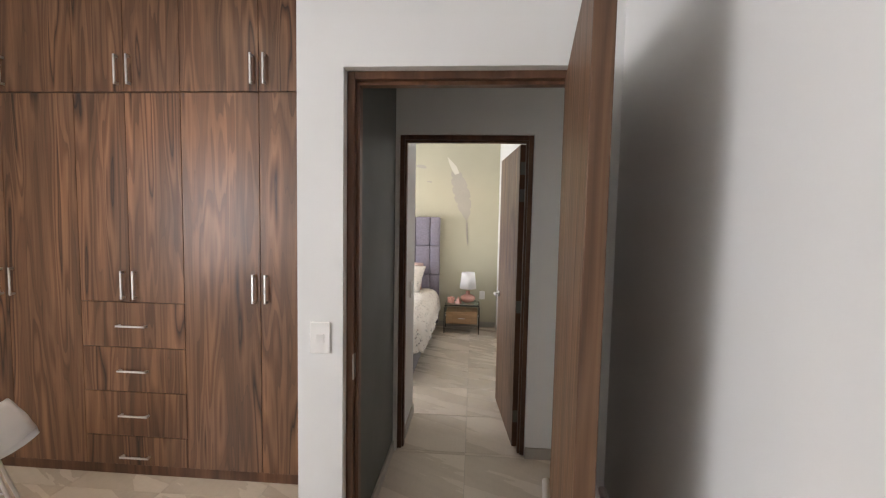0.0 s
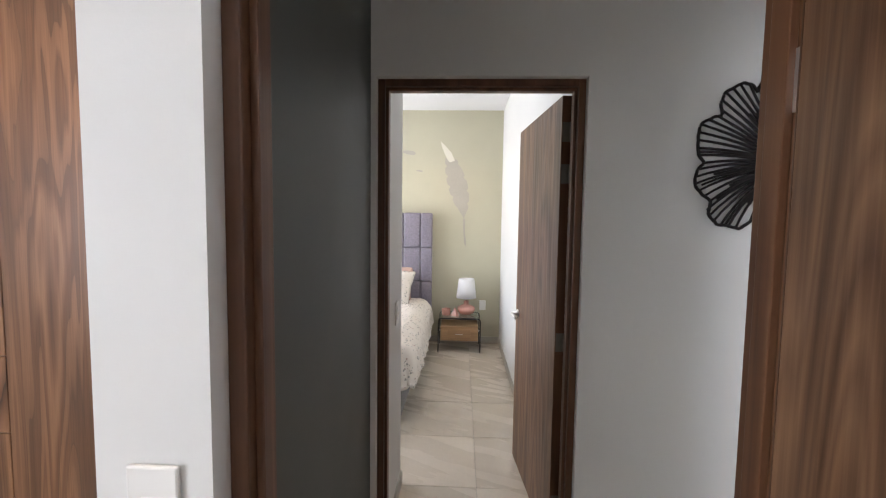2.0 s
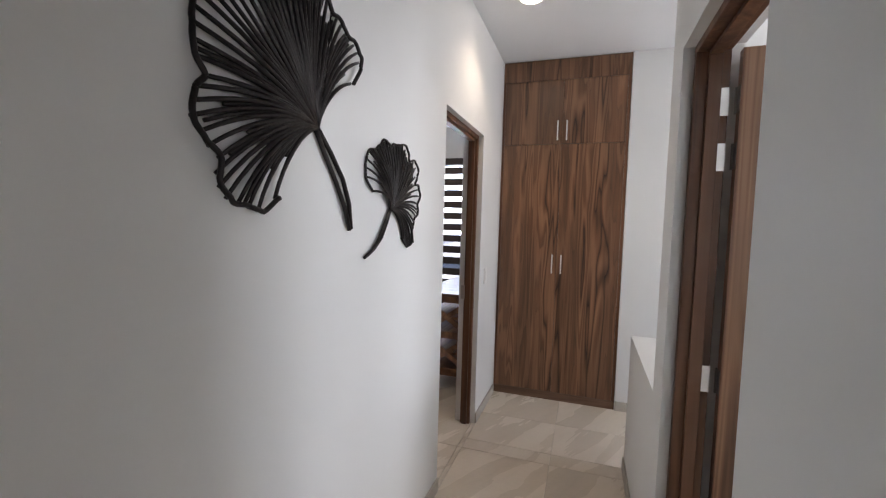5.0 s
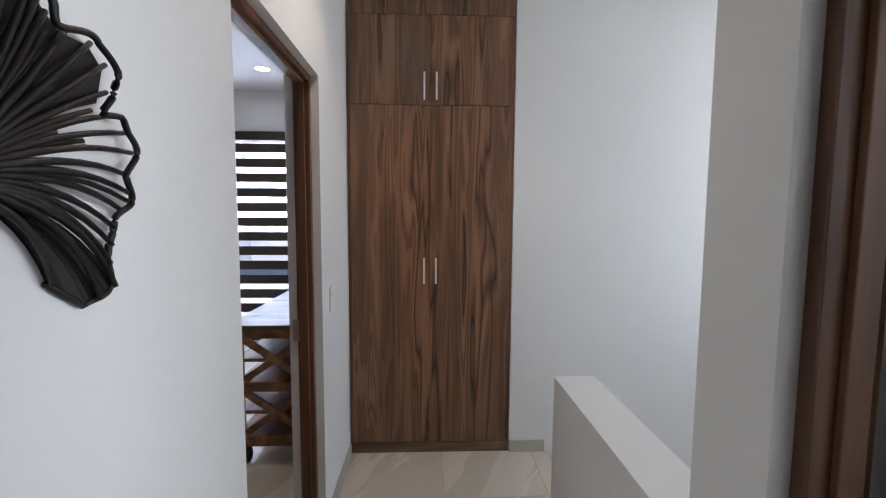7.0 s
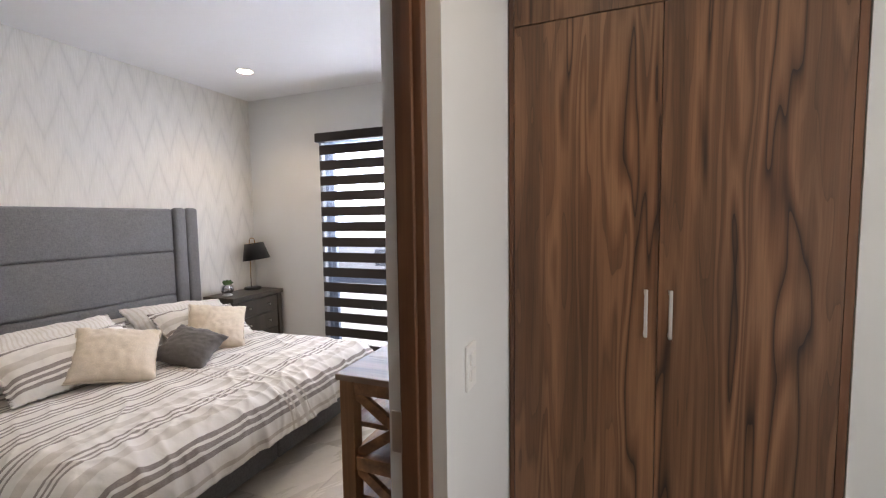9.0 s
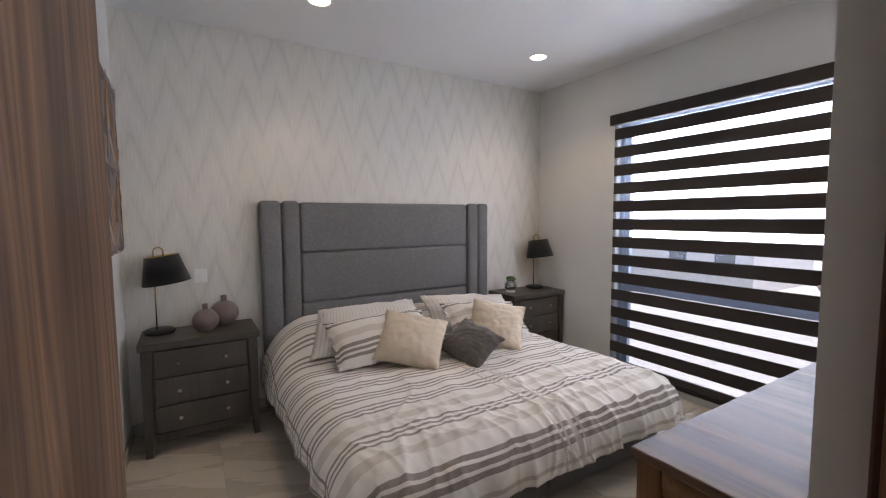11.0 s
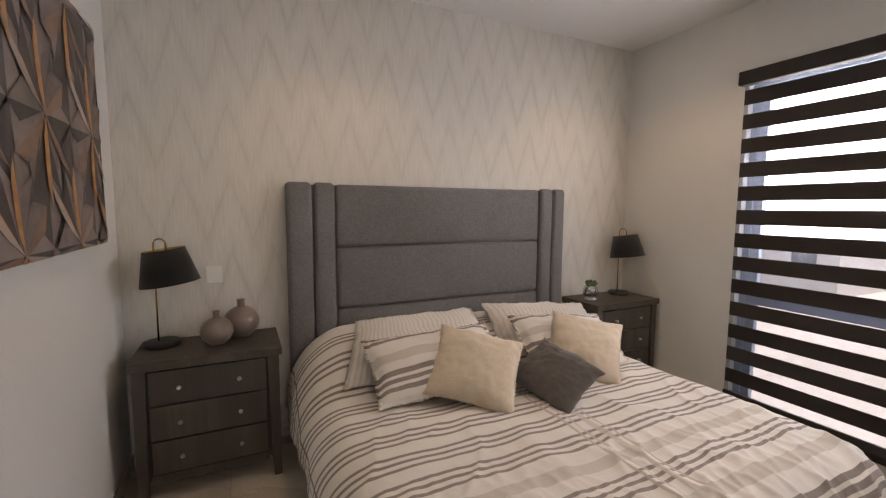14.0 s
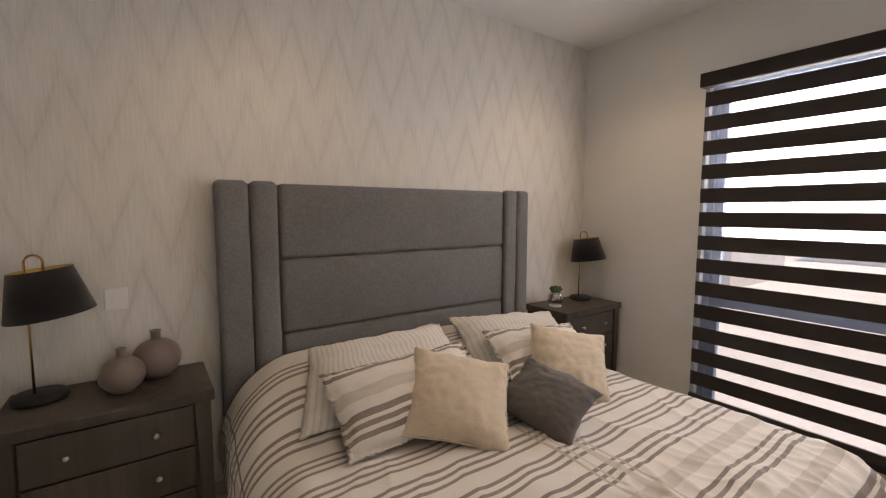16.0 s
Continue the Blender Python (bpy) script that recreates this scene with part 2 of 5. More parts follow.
def glow(name, color, strength):
    m, nt, p = nodes_of(name)
    p.inputs["Base Color"].default_value = (0.9, 0.9, 0.9, 1)
    p.inputs["Emission Color"].default_value = (*color, 1)
    p.inputs["Emission Strength"].default_value = strength
    return m


LAMPGLOW = glow("lamp_diffuser_lit", (1.0, 0.90, 0.74), 9.0)


# ---- mesh helpers ----
def make(name, bm, material, parent=None, label="", smooth=False):
    me = bpy.data.meshes.new(name)
    bm.normal_update()
    bm.to_mesh(me)
    bm.free()
    for one in material if isinstance(material, (list, tuple)) else [material]:
        me.materials.append(one)
    if smooth:
        for f in me.polygons:
            f.use_smooth = True
    ob = new(name, me)
    if parent is not None:
        ob.parent = parent
    if label:
        ob["label"] = label
    return ob


def part(name, bm, material, parent, label="", smooth=False):
    return make(name, bm, material, parent, label, smooth)


def box(bm, x0, x1, y0, y1, z0, z1, bevel=0.0, m=None, segments=2):
    r = bmesh.ops.create_cube(bm, size=1.0)
    vs = r["verts"]
    for v in vs:
        v.co = Vector(((x0 + x1) / 2 + v.co.x * (x1 - x0), (y0 + y1) / 2 + v.co.y * (y1 - y0), (z0 + z1) / 2 + v.co.z * (z1 - z0)))
    made = vs
    if bevel:
        edges = list({e for v in vs for e in v.link_edges})
        out = bmesh.ops.bevel(bm, geom=edges, offset=bevel, segments=segments, profile=0.5, affect="EDGES")
        made = list({v for f in out["faces"] for v in f.verts} | {v for v in vs if v.is_valid})
    if m is not None:
        bmesh.ops.transform(bm, matrix=m, verts=made)
    return bm


def boxed(x0, x1, y0, y1, z0, z1, bevel=0.0, m=None, segments=2):
    return box(bmesh.new(), x0, x1, y0, y1, z0, z1, bevel, m, segments)


def lathe(profile, segments=40, m=None, bm=None):
    """A turned shape round the z axis, from (radius, height) pairs."""
    bm = bm or bmesh.new()
    rings = []
    for r, z in profile:
        rings.append([bm.verts.new((r * math.cos(2 * math.pi * i / segments), r * math.sin(2 * math.pi * i / segments), z)) for i in range(segments)])
    for a, b in zip(rings, rings[1:]):
        for i in range(segments):
            j = (i + 1) % segments
            bm.faces.new((a[i], a[j], b[j], b[i]))
    bm.faces.new(list(reversed(rings[0])))
    bm.faces.new(rings[-1])
    if m is not None:
        bmesh.ops.transform(bm, matrix=m, verts=[v for ring in rings for v in ring])
    return bm


def tube(points, radius, sides=10, bm=None, closed=False):
    """A round bar along points; radius may be a list."""
    bm = bm or bmesh.new()
    pts = [Vector(p) for p in points]
    n = len(pts)
    rings = []
    up = Vector((0.13, 0.21, 0.97))
    for i, p in enumerate(pts):
        a, b = (pts[(i - 1) % n], pts[(i + 1) % n]) if closed else (pts[max(i - 1, 0)], pts[min(i + 1, n - 1)])
        d = (b - a).normalized()
        side = d.cross(up if abs(d.dot(up)) < 0.95 else Vector((1, 0, 0))).normalized()
        other = side.cross(d)
        r = radius[i] if isinstance(radius, (list, tuple)) else radius
        rings.append([bm.verts.new(p + r * (side * math.cos(2 * math.pi * k / sides) + other * math.sin(2 * math.pi * k / sides))) for k in range(sides)])
    pairs = list(zip(rings, rings[1:])) + ([(rings[-1], rings[0])] if closed else [])
    for a, b in pairs:
        for k in range(sides):
            l = (k + 1) % sides
            bm.faces.new((a[k], a[l], b[l], b[k]))
    if not closed:
        bm.faces.new(list(reversed(rings[0])))
        bm.faces.new(rings[-1])
    return bm


def thing(name, m, label, category, group="", kind=""):
    ob = new(name)
    ob.empty_display_size = 0.1
    ob.matrix_world = m
    return tagged(ob, label, category, group, kind)


# ---- structure: one storey ----
H = 2.835          # ceiling
DOOR_H = 2.105     # top of the plaster openings


def wall(name, pieces, material=PAINT, label="smooth painted plaster wall, pale warm white"):
    bm = bmesh.new()
    for p in pieces:
        box(bm, *p)
    return tagged(make(name, bm, material), label, "wall", "", "structure")


# corridor side of the study, with the study's and the bathroom's doorways
wall("wall_corridor_south", [(-0.362, -0.187, 1.638, 1.82, -0.02, H), (0.67, 1.384, 1.638, 1.82, -0.02, H), (2.148, 2.332, 1.638, 1.82, -0.02, H),
                             (-0.187, 0.67, 1.638, 1.82, DOOR_H, H), (1.384, 2.148, 1.638, 1.82, DOOR_H, H)])
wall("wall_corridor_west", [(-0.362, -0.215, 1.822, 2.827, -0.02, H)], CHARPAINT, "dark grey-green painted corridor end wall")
wall("wall_corridor_north", [(-3.2, -0.192, 2.827, 2.977, -0.02, H), (0.666, 2.625, 2.827, 2.977, -0.02, H), (3.466, 6.52, 2.827, 2.977, -0.02, H),
                             (-0.192, 0.666, 2.827, 2.977, DOOR_H, H), (2.625, 3.466, 2.827, 2.977, DOOR_H, H)])
wall("wall_stairs_east", [(4.11, 4.26, -0.75, 1.826, -1.8, H)])
wall("wall_closet_back", [(4.72, 4.84, 1.7, 2.827, -0.02, H), (4.26, 4.72, 1.70, 1.824, -0.02, H)])
# wall out of view; its opening is for the assumed stair window
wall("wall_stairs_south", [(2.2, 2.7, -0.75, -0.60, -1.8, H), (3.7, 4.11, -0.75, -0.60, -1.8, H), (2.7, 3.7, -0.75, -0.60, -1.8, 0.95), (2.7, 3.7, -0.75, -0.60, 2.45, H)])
wall("wall_stairs_west", [(2.2, 2.332, -0.60, 1.638, -1.8, H)])
# unseen wall, opened for the added bathroom window
wall("wall_bathroom_south", [(0.92, 1.2, -0.1, 0.02, -0.02, H), (2.0, 2.2, -0.1, 0.02, -0.02, H), (1.2, 2.0, -0.1, 0.02, -0.02, 1.3), (1.2, 2.0, -0.1, 0.02, 2.3, H)])
wall("wall_study_east", [(0.80, 0.92, -1.5, 1.638, -0.02, H)])
wall("wall_study_south", [(-3.2, 0.92, -1.65, -1.5, -0.02, H)])
wall("wall_study_west", [(-3.2, -3.0, -1.5, -1.4, -0.02, H), (-3.2, -3.0, -0.2, 2.827, -0.02, H), (-3.2, -3.0, -1.4, -0.2, -0.02, 0.85), (-3.2, -3.0, -1.4, -0.2, 2.25, H)])
wall("wall_green_bedroom_west", [(-2.85, -2.7, 2.977, 4.1, -0.02, H), (-2.85, -2.7, 5.7, 6.28, -0.02, H), (-2.85, -2.7, 4.1, 5.7, -0.02, 0.5), (-2.85, -2.7, 4.1, 5.7, 2.3, H)])
wall("wall_green_bedroom_east", [(0.65, 0.78, 2.977, 6.28, -0.02, H)])
wall("wall_green_bedroom_stub", [(-0.40, -0.165, 2.977, 3.41, -0.02, H)])
wall("wall_green_bedroom_north", [(-2.85, 0.78, 6.28, 6.43, -0.02, H)], GREEN, "sage green painted accent wall behind the headboard")
wall("wall_main_bedroom_west", [(2.47, 2.605, 2.977, 6.33, -0.02, H)])
wall("wall_main_bedroom_north", [(2.47, 6.52, 6.33, 6.48, -0.02, H)], WALLPAPER, "cream embossed wallpaper with tall zigzag waves")
wall("wall_main_bedroom_east", [(6.36, 6.52, 2.977, 3.50, -0.02, H), (6.36, 6.52, 5.34, 6.33, -0.02, H), (6.36, 6.52, 3.50, 5.34, -0.02, 0.06), (6.36, 6.52, 3.50, 5.34, 2.33, H)])
wall("wall_stair_parapet", [(2.332, 3.235, 1.65, 1.82, -0.02, 0.834)], PAINT, "low white plastered stair parapet with a flat top")
tagged(make("ceiling", boxed(-3.2, 6.52, -1.65, 6.48, H, H + 0.12), CEILING), "smooth white painted ceiling", "ceiling", "", "structure")

# stairs down from the corridor's end
bm = bmesh.new()
for i in range(9):
    box(bm, 3.235, 4.11, 1.60 - 0.27 * (i + 1), 1.60 - 0.27 * i + 0.02, -0.175 * (i + 1) - 0.18, -0.175 * (i + 1), 0.004)
tagged(make("staircase", bm, TILE), "tiled stair flight going down beside a low parapet", "stairs", "", "structure")
tagged(make("stairwell_floor", boxed(2.332, 4.11, -0.6, 1.65, -1.85, -1.78), GROUT), "stairwell landing floor", "floor", "", "structure")
wall("wall_stairwell_under_corridor", [(2.332, 4.11, 1.60, 1.65, -1.8, -0.21)])

# floor slab with grout; tiles lie in it
bm = bmesh.new()
REGIONS = [(-3.0, 0.80, -1.5, 1.66), (-3.0, -0.362, 1.66, 2.827), (-0.215, 2.332, 1.66, 2.85), (2.332, 3.235, 1.66, 2.85), (3.235, 4.72, 1.58, 2.85),
           (0.92, 2.2, 0.02, 1.66), (-2.7, 0.65, 2.85, 6.28), (2.605, 6.36, 2.85, 6.33)]
for rx0, rx1, ry0, ry1 in REGIONS:
    box(bm, rx0 - 0.05, rx1 + 0.05, ry0 - (0.0 if ry0 == 1.58 else 0.05), ry1 + 0.05, -0.20, -0.003)
FLOOR = tagged(make("floor", bm, GROUT), "beige porcelain tile floor with thin grout joints", "floor", "", "structure")


def skirting(runs):
    bm = bmesh.new()
    for r in runs:
        box(bm, *r, 0.0, 0.075, 0.002, segments=1)
    return tagged(make("baseboard", bm, SKIRT), "low greige tile skirting along the walls", "baseboard", "", "structure")


S = 0.012
skirting([(0.666, 2.625, 2.827 - S, 2.827), (3.466, 4.09, 2.827 - S, 2.827), (-0.215, -0.215 + S, 1.83, 2.827 - S), (0.69, 1.384, 1.82, 1.82 + S),
          (2.148, 2.332, 1.82, 1.82 + S), (2.332, 3.235, 1.82, 1.82 + S), (4.11 - S, 4.11, 1.60, 1.824), (0.65 - S, 0.65, 3.0, 6.28), (-2.7, 0.65 - S, 6.28 - S, 6.28),
          (-0.165, -0.165 + S, 2.99, 3.41), (2.605, 2.605 + S, 2.99, 6.33), (2.605 + S, 6.36, 6.33 - S, 6.33), (6.36 - S, 6.36, 2.99, 3.46), (6.36 - S, 6.36, 5.38, 6.33 - S),
          (3.50, 6.36 - S, 2.977, 2.977 + S), (0.80 - S, 0.80, -1.5, 1.638), (0.69, 0.80 - S, 1.638 - S, 1.638), (-0.362, -0.19, 1.638 - S, 1.638), (-0.374, -0.362, 1.638 - S, 2.40)])


# ---- doors ----
def door(name, x0, x1, y0, y1, leaf, lever_side, hinge_right, label, wide=0.0):
    """A wooden frame set in the opening x0..x1 of a wall y0..y1, and a leaf. leaf: hinge x, y and heading of the free edge in degrees."""
    d = thing(name, pose((x0 + x1) / 2, (y0 + y1) / 2, 0), label, "door", "", "structure")
    w = (x1 - x0) / 2
    south = leaf[1] < (y0 + y1) / 2
    a, b = y0 - (y0 + y1) / 2 + (0.045 if south else 0.035), y1 - (y0 + y1) / 2 - (0.035 if south else 0.045)
    fw = 0.029
    part("jamb", boxed(-w, -w + fw, a, b, 0, DOOR_H, 0.003), FRAMEWOOD, d)
    part("jamb", boxed(w - fw, w, a, b, 0, DOOR_H, 0.003), FRAMEWOOD, d)
    part("head", boxed(-w + fw, w - fw, a, b, DOOR_H - fw, DOOR_H, 0.003), FRAMEWOOD, d)
    s0, s1 = (-0.02, 0.02)
    part("door_stop", boxed(-w + fw, -w + fw + 0.014, s0, s1, 0, DOOR_H - fw, 0.002), FRAMEWOOD, d)
    part("door_stop", boxed(w - fw - 0.014, w - fw, s0, s1, 0, DOOR_H - fw, 0.002), FRAMEWOOD, d)
    part("door_stop", boxed(-w + fw, w - fw, s0, s1, DOOR_H - fw - 0.014, DOOR_H - fw, 0.002), FRAMEWOOD, d)
    hx, hy, heading = leaf
    lw, th, lh = (x1 - x0) - 2 * fw - 0.012 + wide, 0.04, DOOR_H - fw - 0.012
    lf = part("leaf", boxed(0.004, lw, -th / 2, th / 2, 0.008, lh, 0.002), DOORWOOD, d, "brown wood-grain veneer door leaf")
    lf.matrix_world = pose(hx, hy, 0, 0, 0, heading)
    part("edge_band", boxed(0.0015, 0.0045, -th / 2 - 0.0003, th / 2 + 0.0003, 0.008, lh), FRAMEWOOD, lf, "dark edge band")
    for side in (-1, 1):
        bm = lathe([(0.0, 0), (0.024, 0), (0.024, 0.008), (0.011, 0.011), (0.010, 0.04), (0.0, 0.04)], 20, pose(lw - 0.06, side * th / 2, 0.95, -90 * side))
        tube([(lw - 0.06, side * (th / 2 + 0.04), 0.95), (lw - 0.08, side * (th / 2 + 0.043), 0.95), (lw - 0.18, side * (th / 2 + 0.043), 0.948)], 0.009, 10, bm)
        part("lever_handle", bm, STEEL, lf, "brushed steel lever handle", True)
    part("latch_plate", boxed(lw - 0.0005, lw + 0.0015, -0.011, 0.011, 0.88, 1.02), STEEL, lf, "steel latch plate")
    for z in (0.22, 0.98, 1.73, 1.91):
        bm = boxed(0.0, 0.004, -th / 2 + 0.004, th / 2 - 0.004, z - 0.042, z + 0.042)
        tube([(0.0, th / 2 * lever_side, z - 0.042), (0.0, th / 2 * lever_side, z + 0.042)], 0.006, 10, bm)
        part("hinge", bm, NICKEL, lf, "dull nickel butt hinge")
    # hinge leaves let into the jamb and the strike plate opposite
    jx, sx = (w - fw, -w + fw) if hinge_right else (-w + fw, w - fw)
    jy = hy - (y0 + y1) / 2
    for z in (0.22, 0.98, 1.73, 1.91):
        p0, p1 = (a + 0.001, a + 0.026) if south else (b - 0.026, b - 0.001)
        part("hinge_plate", boxed(jx - 0.003, jx + 0.003, p0, p1, z - 0.045, z + 0.045), STEEL, d, "bright steel hinge plate")
    part("strike_plate", boxed(sx - 0.0025, sx + 0.0025, 0.022 if jy > 0 else -0.052, 0.052 if jy > 0 else -0.022, 0.93, 1.03, 0.001), KNOBMETAL, d, "steel strike plate")
    return d


door("door_1", -0.187, 0.67, 1.638, 1.82, (0.628, 1.66, 262.0), 1, True, "open brown wood door leading from the study to the corridor")
door("door_2", -0.192, 0.666, 2.827, 2.977, (0.612, 2.955, 95.3), -1, True, "open brown wood door to the green bedroom")
door("door_3", 2.625, 3.466, 2.827, 2.977, (2.672, 2.983, 78.7), 1, False, "open brown wood door to the main bedroom", 0.068)
door("door_4", 1.384, 2.148, 1.638, 1.82, (2.092, 1.664, 268.0), 1, True, "open brown wood door to the bathroom")


# ---- wardrobes ----
def bar_handle(parent, x, y, z, length, upright, out=(0, -1)):
    """A flat bow handle of steel standing off a front whose outward way is out."""
    bm = bmesh.new()
    o, wdt = 0.028, 0.011
    if upright:
        box(bm, -wdt / 2, wdt / 2, -o, -o + 0.008, -length / 2, length / 2, 0.002)
        for s in (-1, 1):
            box(bm, -wdt / 2, wdt / 2, -o + 0.004, 0, s * (length / 2 - 0.009) - 0.006, s * (length / 2 - 0.009) + 0.006)
    else:
        box(bm, -length / 2, length / 2, -o, -o + 0.008, -wdt / 2, wdt / 2, 0.002)
        for s in (-1, 1):
            box(bm, s * (length / 2 - 0.009) - 0.006, s * (length / 2 - 0.009) + 0.006, -o + 0.004, 0, -wdt / 2, wdt / 2)
    ob = part("handle", bm, STEEL, parent, "brushed steel bow handle")
    ob.matrix_basis = parent.parent.matrix_basis.inverted() @ pose(x, y, z, 0, 0, math.degrees(math.atan2(out[1], out[0])) + 90)
    return ob


def front(parent, name, x0, x1, z0, z1, depth=0.018, material=WALNUT):
    ob = part(name, boxed(x0 + 0.0015, x1 - 0.0015, -depth, 0, z0 + 0.0015, z1 - 0.0015, 0.0012, segments=1), material, parent)
    return ob


# study wardrobe, built into the recess
WY = 2.408
wardrobe = thing("wardrobe", pose(0, WY, 0), "floor-to-ceiling walnut laminate wardrobe with steel handles", "wardrobe")
part("carcass", boxed(-2.99, -0.366, 0.002, 0.41, 0.0, H - 0.004), WALNUT, wardrobe)
part("plinth", boxed(-2.99, -0.366, -0.004, 0.0, 0.0, 0.062), FRAMEWOOD, wardrobe)
cols = [(-2.90, -2.444, "R"), (-2.444, -1.988, "L"), (-1.988, -1.68, "R"), (-1.68, -1.351, "L"), (-1.351, -0.897, "R"), (-0.897, -0.44, "L")]
part("filler", boxed(-0.438, -0.368, -0.016, 0, 0.065, H - 0.005), WALNUT, wardrobe)
part("filler", boxed(-2.99, -2.902, -0.016, 0, 0.065, H - 0.005), WALNUT, wardrobe)
for x0, x1, side in cols:
    drawers = -1.99 < x0 < -1.5
    hx = x1 - 0.036 if side == "R" else x0 + 0.036
    d = front(wardrobe, "door", x0, x1, 1.047 if drawers else 0.065, 2.238)
    bar_handle(d, hx, WY - 0.018, 1.15, 0.165, True)
    d = front(wardrobe, "door", x0, x1, 2.242, H - 0.006)
    bar_handle(d, hx, WY - 0.018, 2.36, 0.165, True)
for z0, z1 in ((0.065, 0.243), (0.243, 0.513), (0.513, 0.78), (0.78, 1.047)):
    d = front(wardrobe, "drawer", -1.988, -1.351, z0, z1, material=WALNUT)
    bar_handle(d, -1.67, WY - 0.018, (z0 + z1) / 2 - 0.005 - (0.028 if z0 < 0.1 else 0), 0.18, False)

# closet at the corridor's end, its front facing west
closet = thing("wardrobe", pose(4.11, 2.326, 0, 0, 0, -90), "tall walnut laminate corridor closet with two double doors", "wardrobe")
CH = 0.4965
part("carcass", boxed(-CH, CH, 0.022, 0.60, 0.0, H - 0.004), WALNUT, closet)
part("plinth", boxed(-CH, CH, 0.006, 0.022, 0.0, 0.066), WALNUT_H, closet)
part("top_filler", boxed(-CH, CH, 0.004, 0.022, 2.665, H - 0.006), WALNUT, closet)
part("side_strip", boxed(-CH, -CH + 0.018, 0.002, 0.022, 0.07, 2.662), FRAMEWOOD, closet)
part("side_strip", boxed(CH - 0.022, CH, 0.002, 0.022, 0.07, 2.662), FRAMEWOOD, closet)
for x0, x1, hx in ((-CH + 0.018, -0.005, -0.041), (-0.005, CH - 0.022, 0.031)):
    for z0, z1, hz in ((0.07, 2.147, 1.162), (2.15, 2.662, 2.254)):
        d = part("door", boxed(x0 + 0.0015, x1 - 0.0015, 0.002, 0.021, z0, z1, 0.0012, segments=1), WALNUT, closet)
        bar_handle(d, 4.112, 2.326 - hx, hz, 0.158, True, (-1, 0))


# ---- switches, sockets, downlights ----
def wall_plate(m, label, keys=1, wdt=0.078, hgt=0.122):
    """A rounded plate with one or two rocker keys, its back on the wall, facing local -y."""
    t = thing("wall_switch", m, label, "switch")
    part("plate", boxed(-wdt / 2, wdt / 2, -0.009, 0, -hgt / 2, hgt / 2, 0.004), PLASTIC, t)
    for k in range(keys):
        zc = (k - (keys - 1) / 2) * 0.042
        part("rocker", boxed(-0.017, 0.017, -0.0125, -0.008, zc - 0.016, zc + 0.016, 0.0015), PLASTIC, t)
    return t


wall_plate(pose(-0.272, 1.638, 1.105), "white plastic light switch beside the study doorway")
wall_plate(pose(-0.165, 3.217, 1.04, 0, 0, 90), "white plastic light switch inside the green bedroom", 2)
wall_plate(pose(3.639, 2.827, 1.085), "white plastic light switch beside the main bedroom doorway", 2)
wall_plate(pose(3.053, 6.33, 1.069), "white plastic switch above the bedside table", 1, 0.086, 0.10)
wall_plate(pose(0.44, 6.28, 0.47), "white plastic socket beside the pink table lamp")

for sx, sy, sp in SPOTS:
    t = thing("downlight", pose(sx, sy, H), "round recessed ceiling downlight, lit warm white", "ceiling light", "downlights")
    part("trim_ring", lathe([(0.062, 0.0), (0.080, 0.0), (0.078, -0.006), (0.066, -0.008), (0.062, -0.004)], 32), PLASTIC, t)
    part("diffuser", lathe([(0.0, -0.002), (0.062, -0.002), (0.062, -0.004), (0.0, -0.0045)], 32), LAMPGLOW, t)


# ---- cloth and upholstery ----
GREYCLOTH = fabric("grey_upholstery", (0.165, 0.165, 0.168))
LILAC = fabric("lilac_grey_upholstery", (0.23, 0.205, 0.25), 300)
CREAM = fabric("cream_linen", (0.66, 0.56, 0.44), 500, 0.12)
CHARCOAL = fabric("charcoal_velvet", (0.125, 0.115, 0.112), 500, 0.2)
PINKCLOTH = fabric("blush_cotton", (0.62, 0.42, 0.35), 500, 0.1)
WHITECLOTH = fabric("white_cotton", (0.72, 0.69, 0.65), 500, 0.08)


def striped(name, base, across, along=(), wrinkle=14.0):
    """Cotton with woven stripes: (start, width, colour) in metres of cloth; across varies along V, along varies along U."""
    m, nt, p = nodes_of(name)
    tc = nt.nodes.new("ShaderNodeTexCoord")
    sep = nt.nodes.new("ShaderNodeSeparateXYZ")
    nt.links.new(tc.outputs["UV"], sep.inputs[0])
    weave = noise_tex(nt, coords(nt), 260, 2)
    soft = noise_tex(nt, coords(nt), 3.0, 3)
    col = mixed(nt, 0.25, base, ramp(nt, soft, [(0.3, tuple(c * 0.86 for c in base)), (0.7, base)]))
    for socket, stripes in (("Y", across), ("X", along)):
        for start, width, colour in stripes:
            d = math_node(nt, "ABSOLUTE", math_node(nt, "SUBTRACT", sep.outputs[socket], start + width / 2))
            mask = math_node(nt, "LESS_THAN", d, width / 2)
            mask = math_node(nt, "MULTIPLY", mask, math_node(nt, "ADD", math_node(nt, "MULTIPLY", weave, 0.5), 0.55))
            col = mixed(nt, mask, col, colour)
    nt.links.new(col, p.inputs["Base Color"])
    p.inputs["Roughness"].default_value = 0.88
    p.inputs["Sheen Weight"].default_value = 0.2
    fold = noise_tex(nt, coords(nt), wrinkle, 3, 0.5, 0.5)
    bump(nt, p, math_node(nt, "ADD", math_node(nt, "MULTIPLY", fold, 1.0), math_node(nt, "MULTIPLY", weave, 0.06)), 0.35, 0.012)
    return m


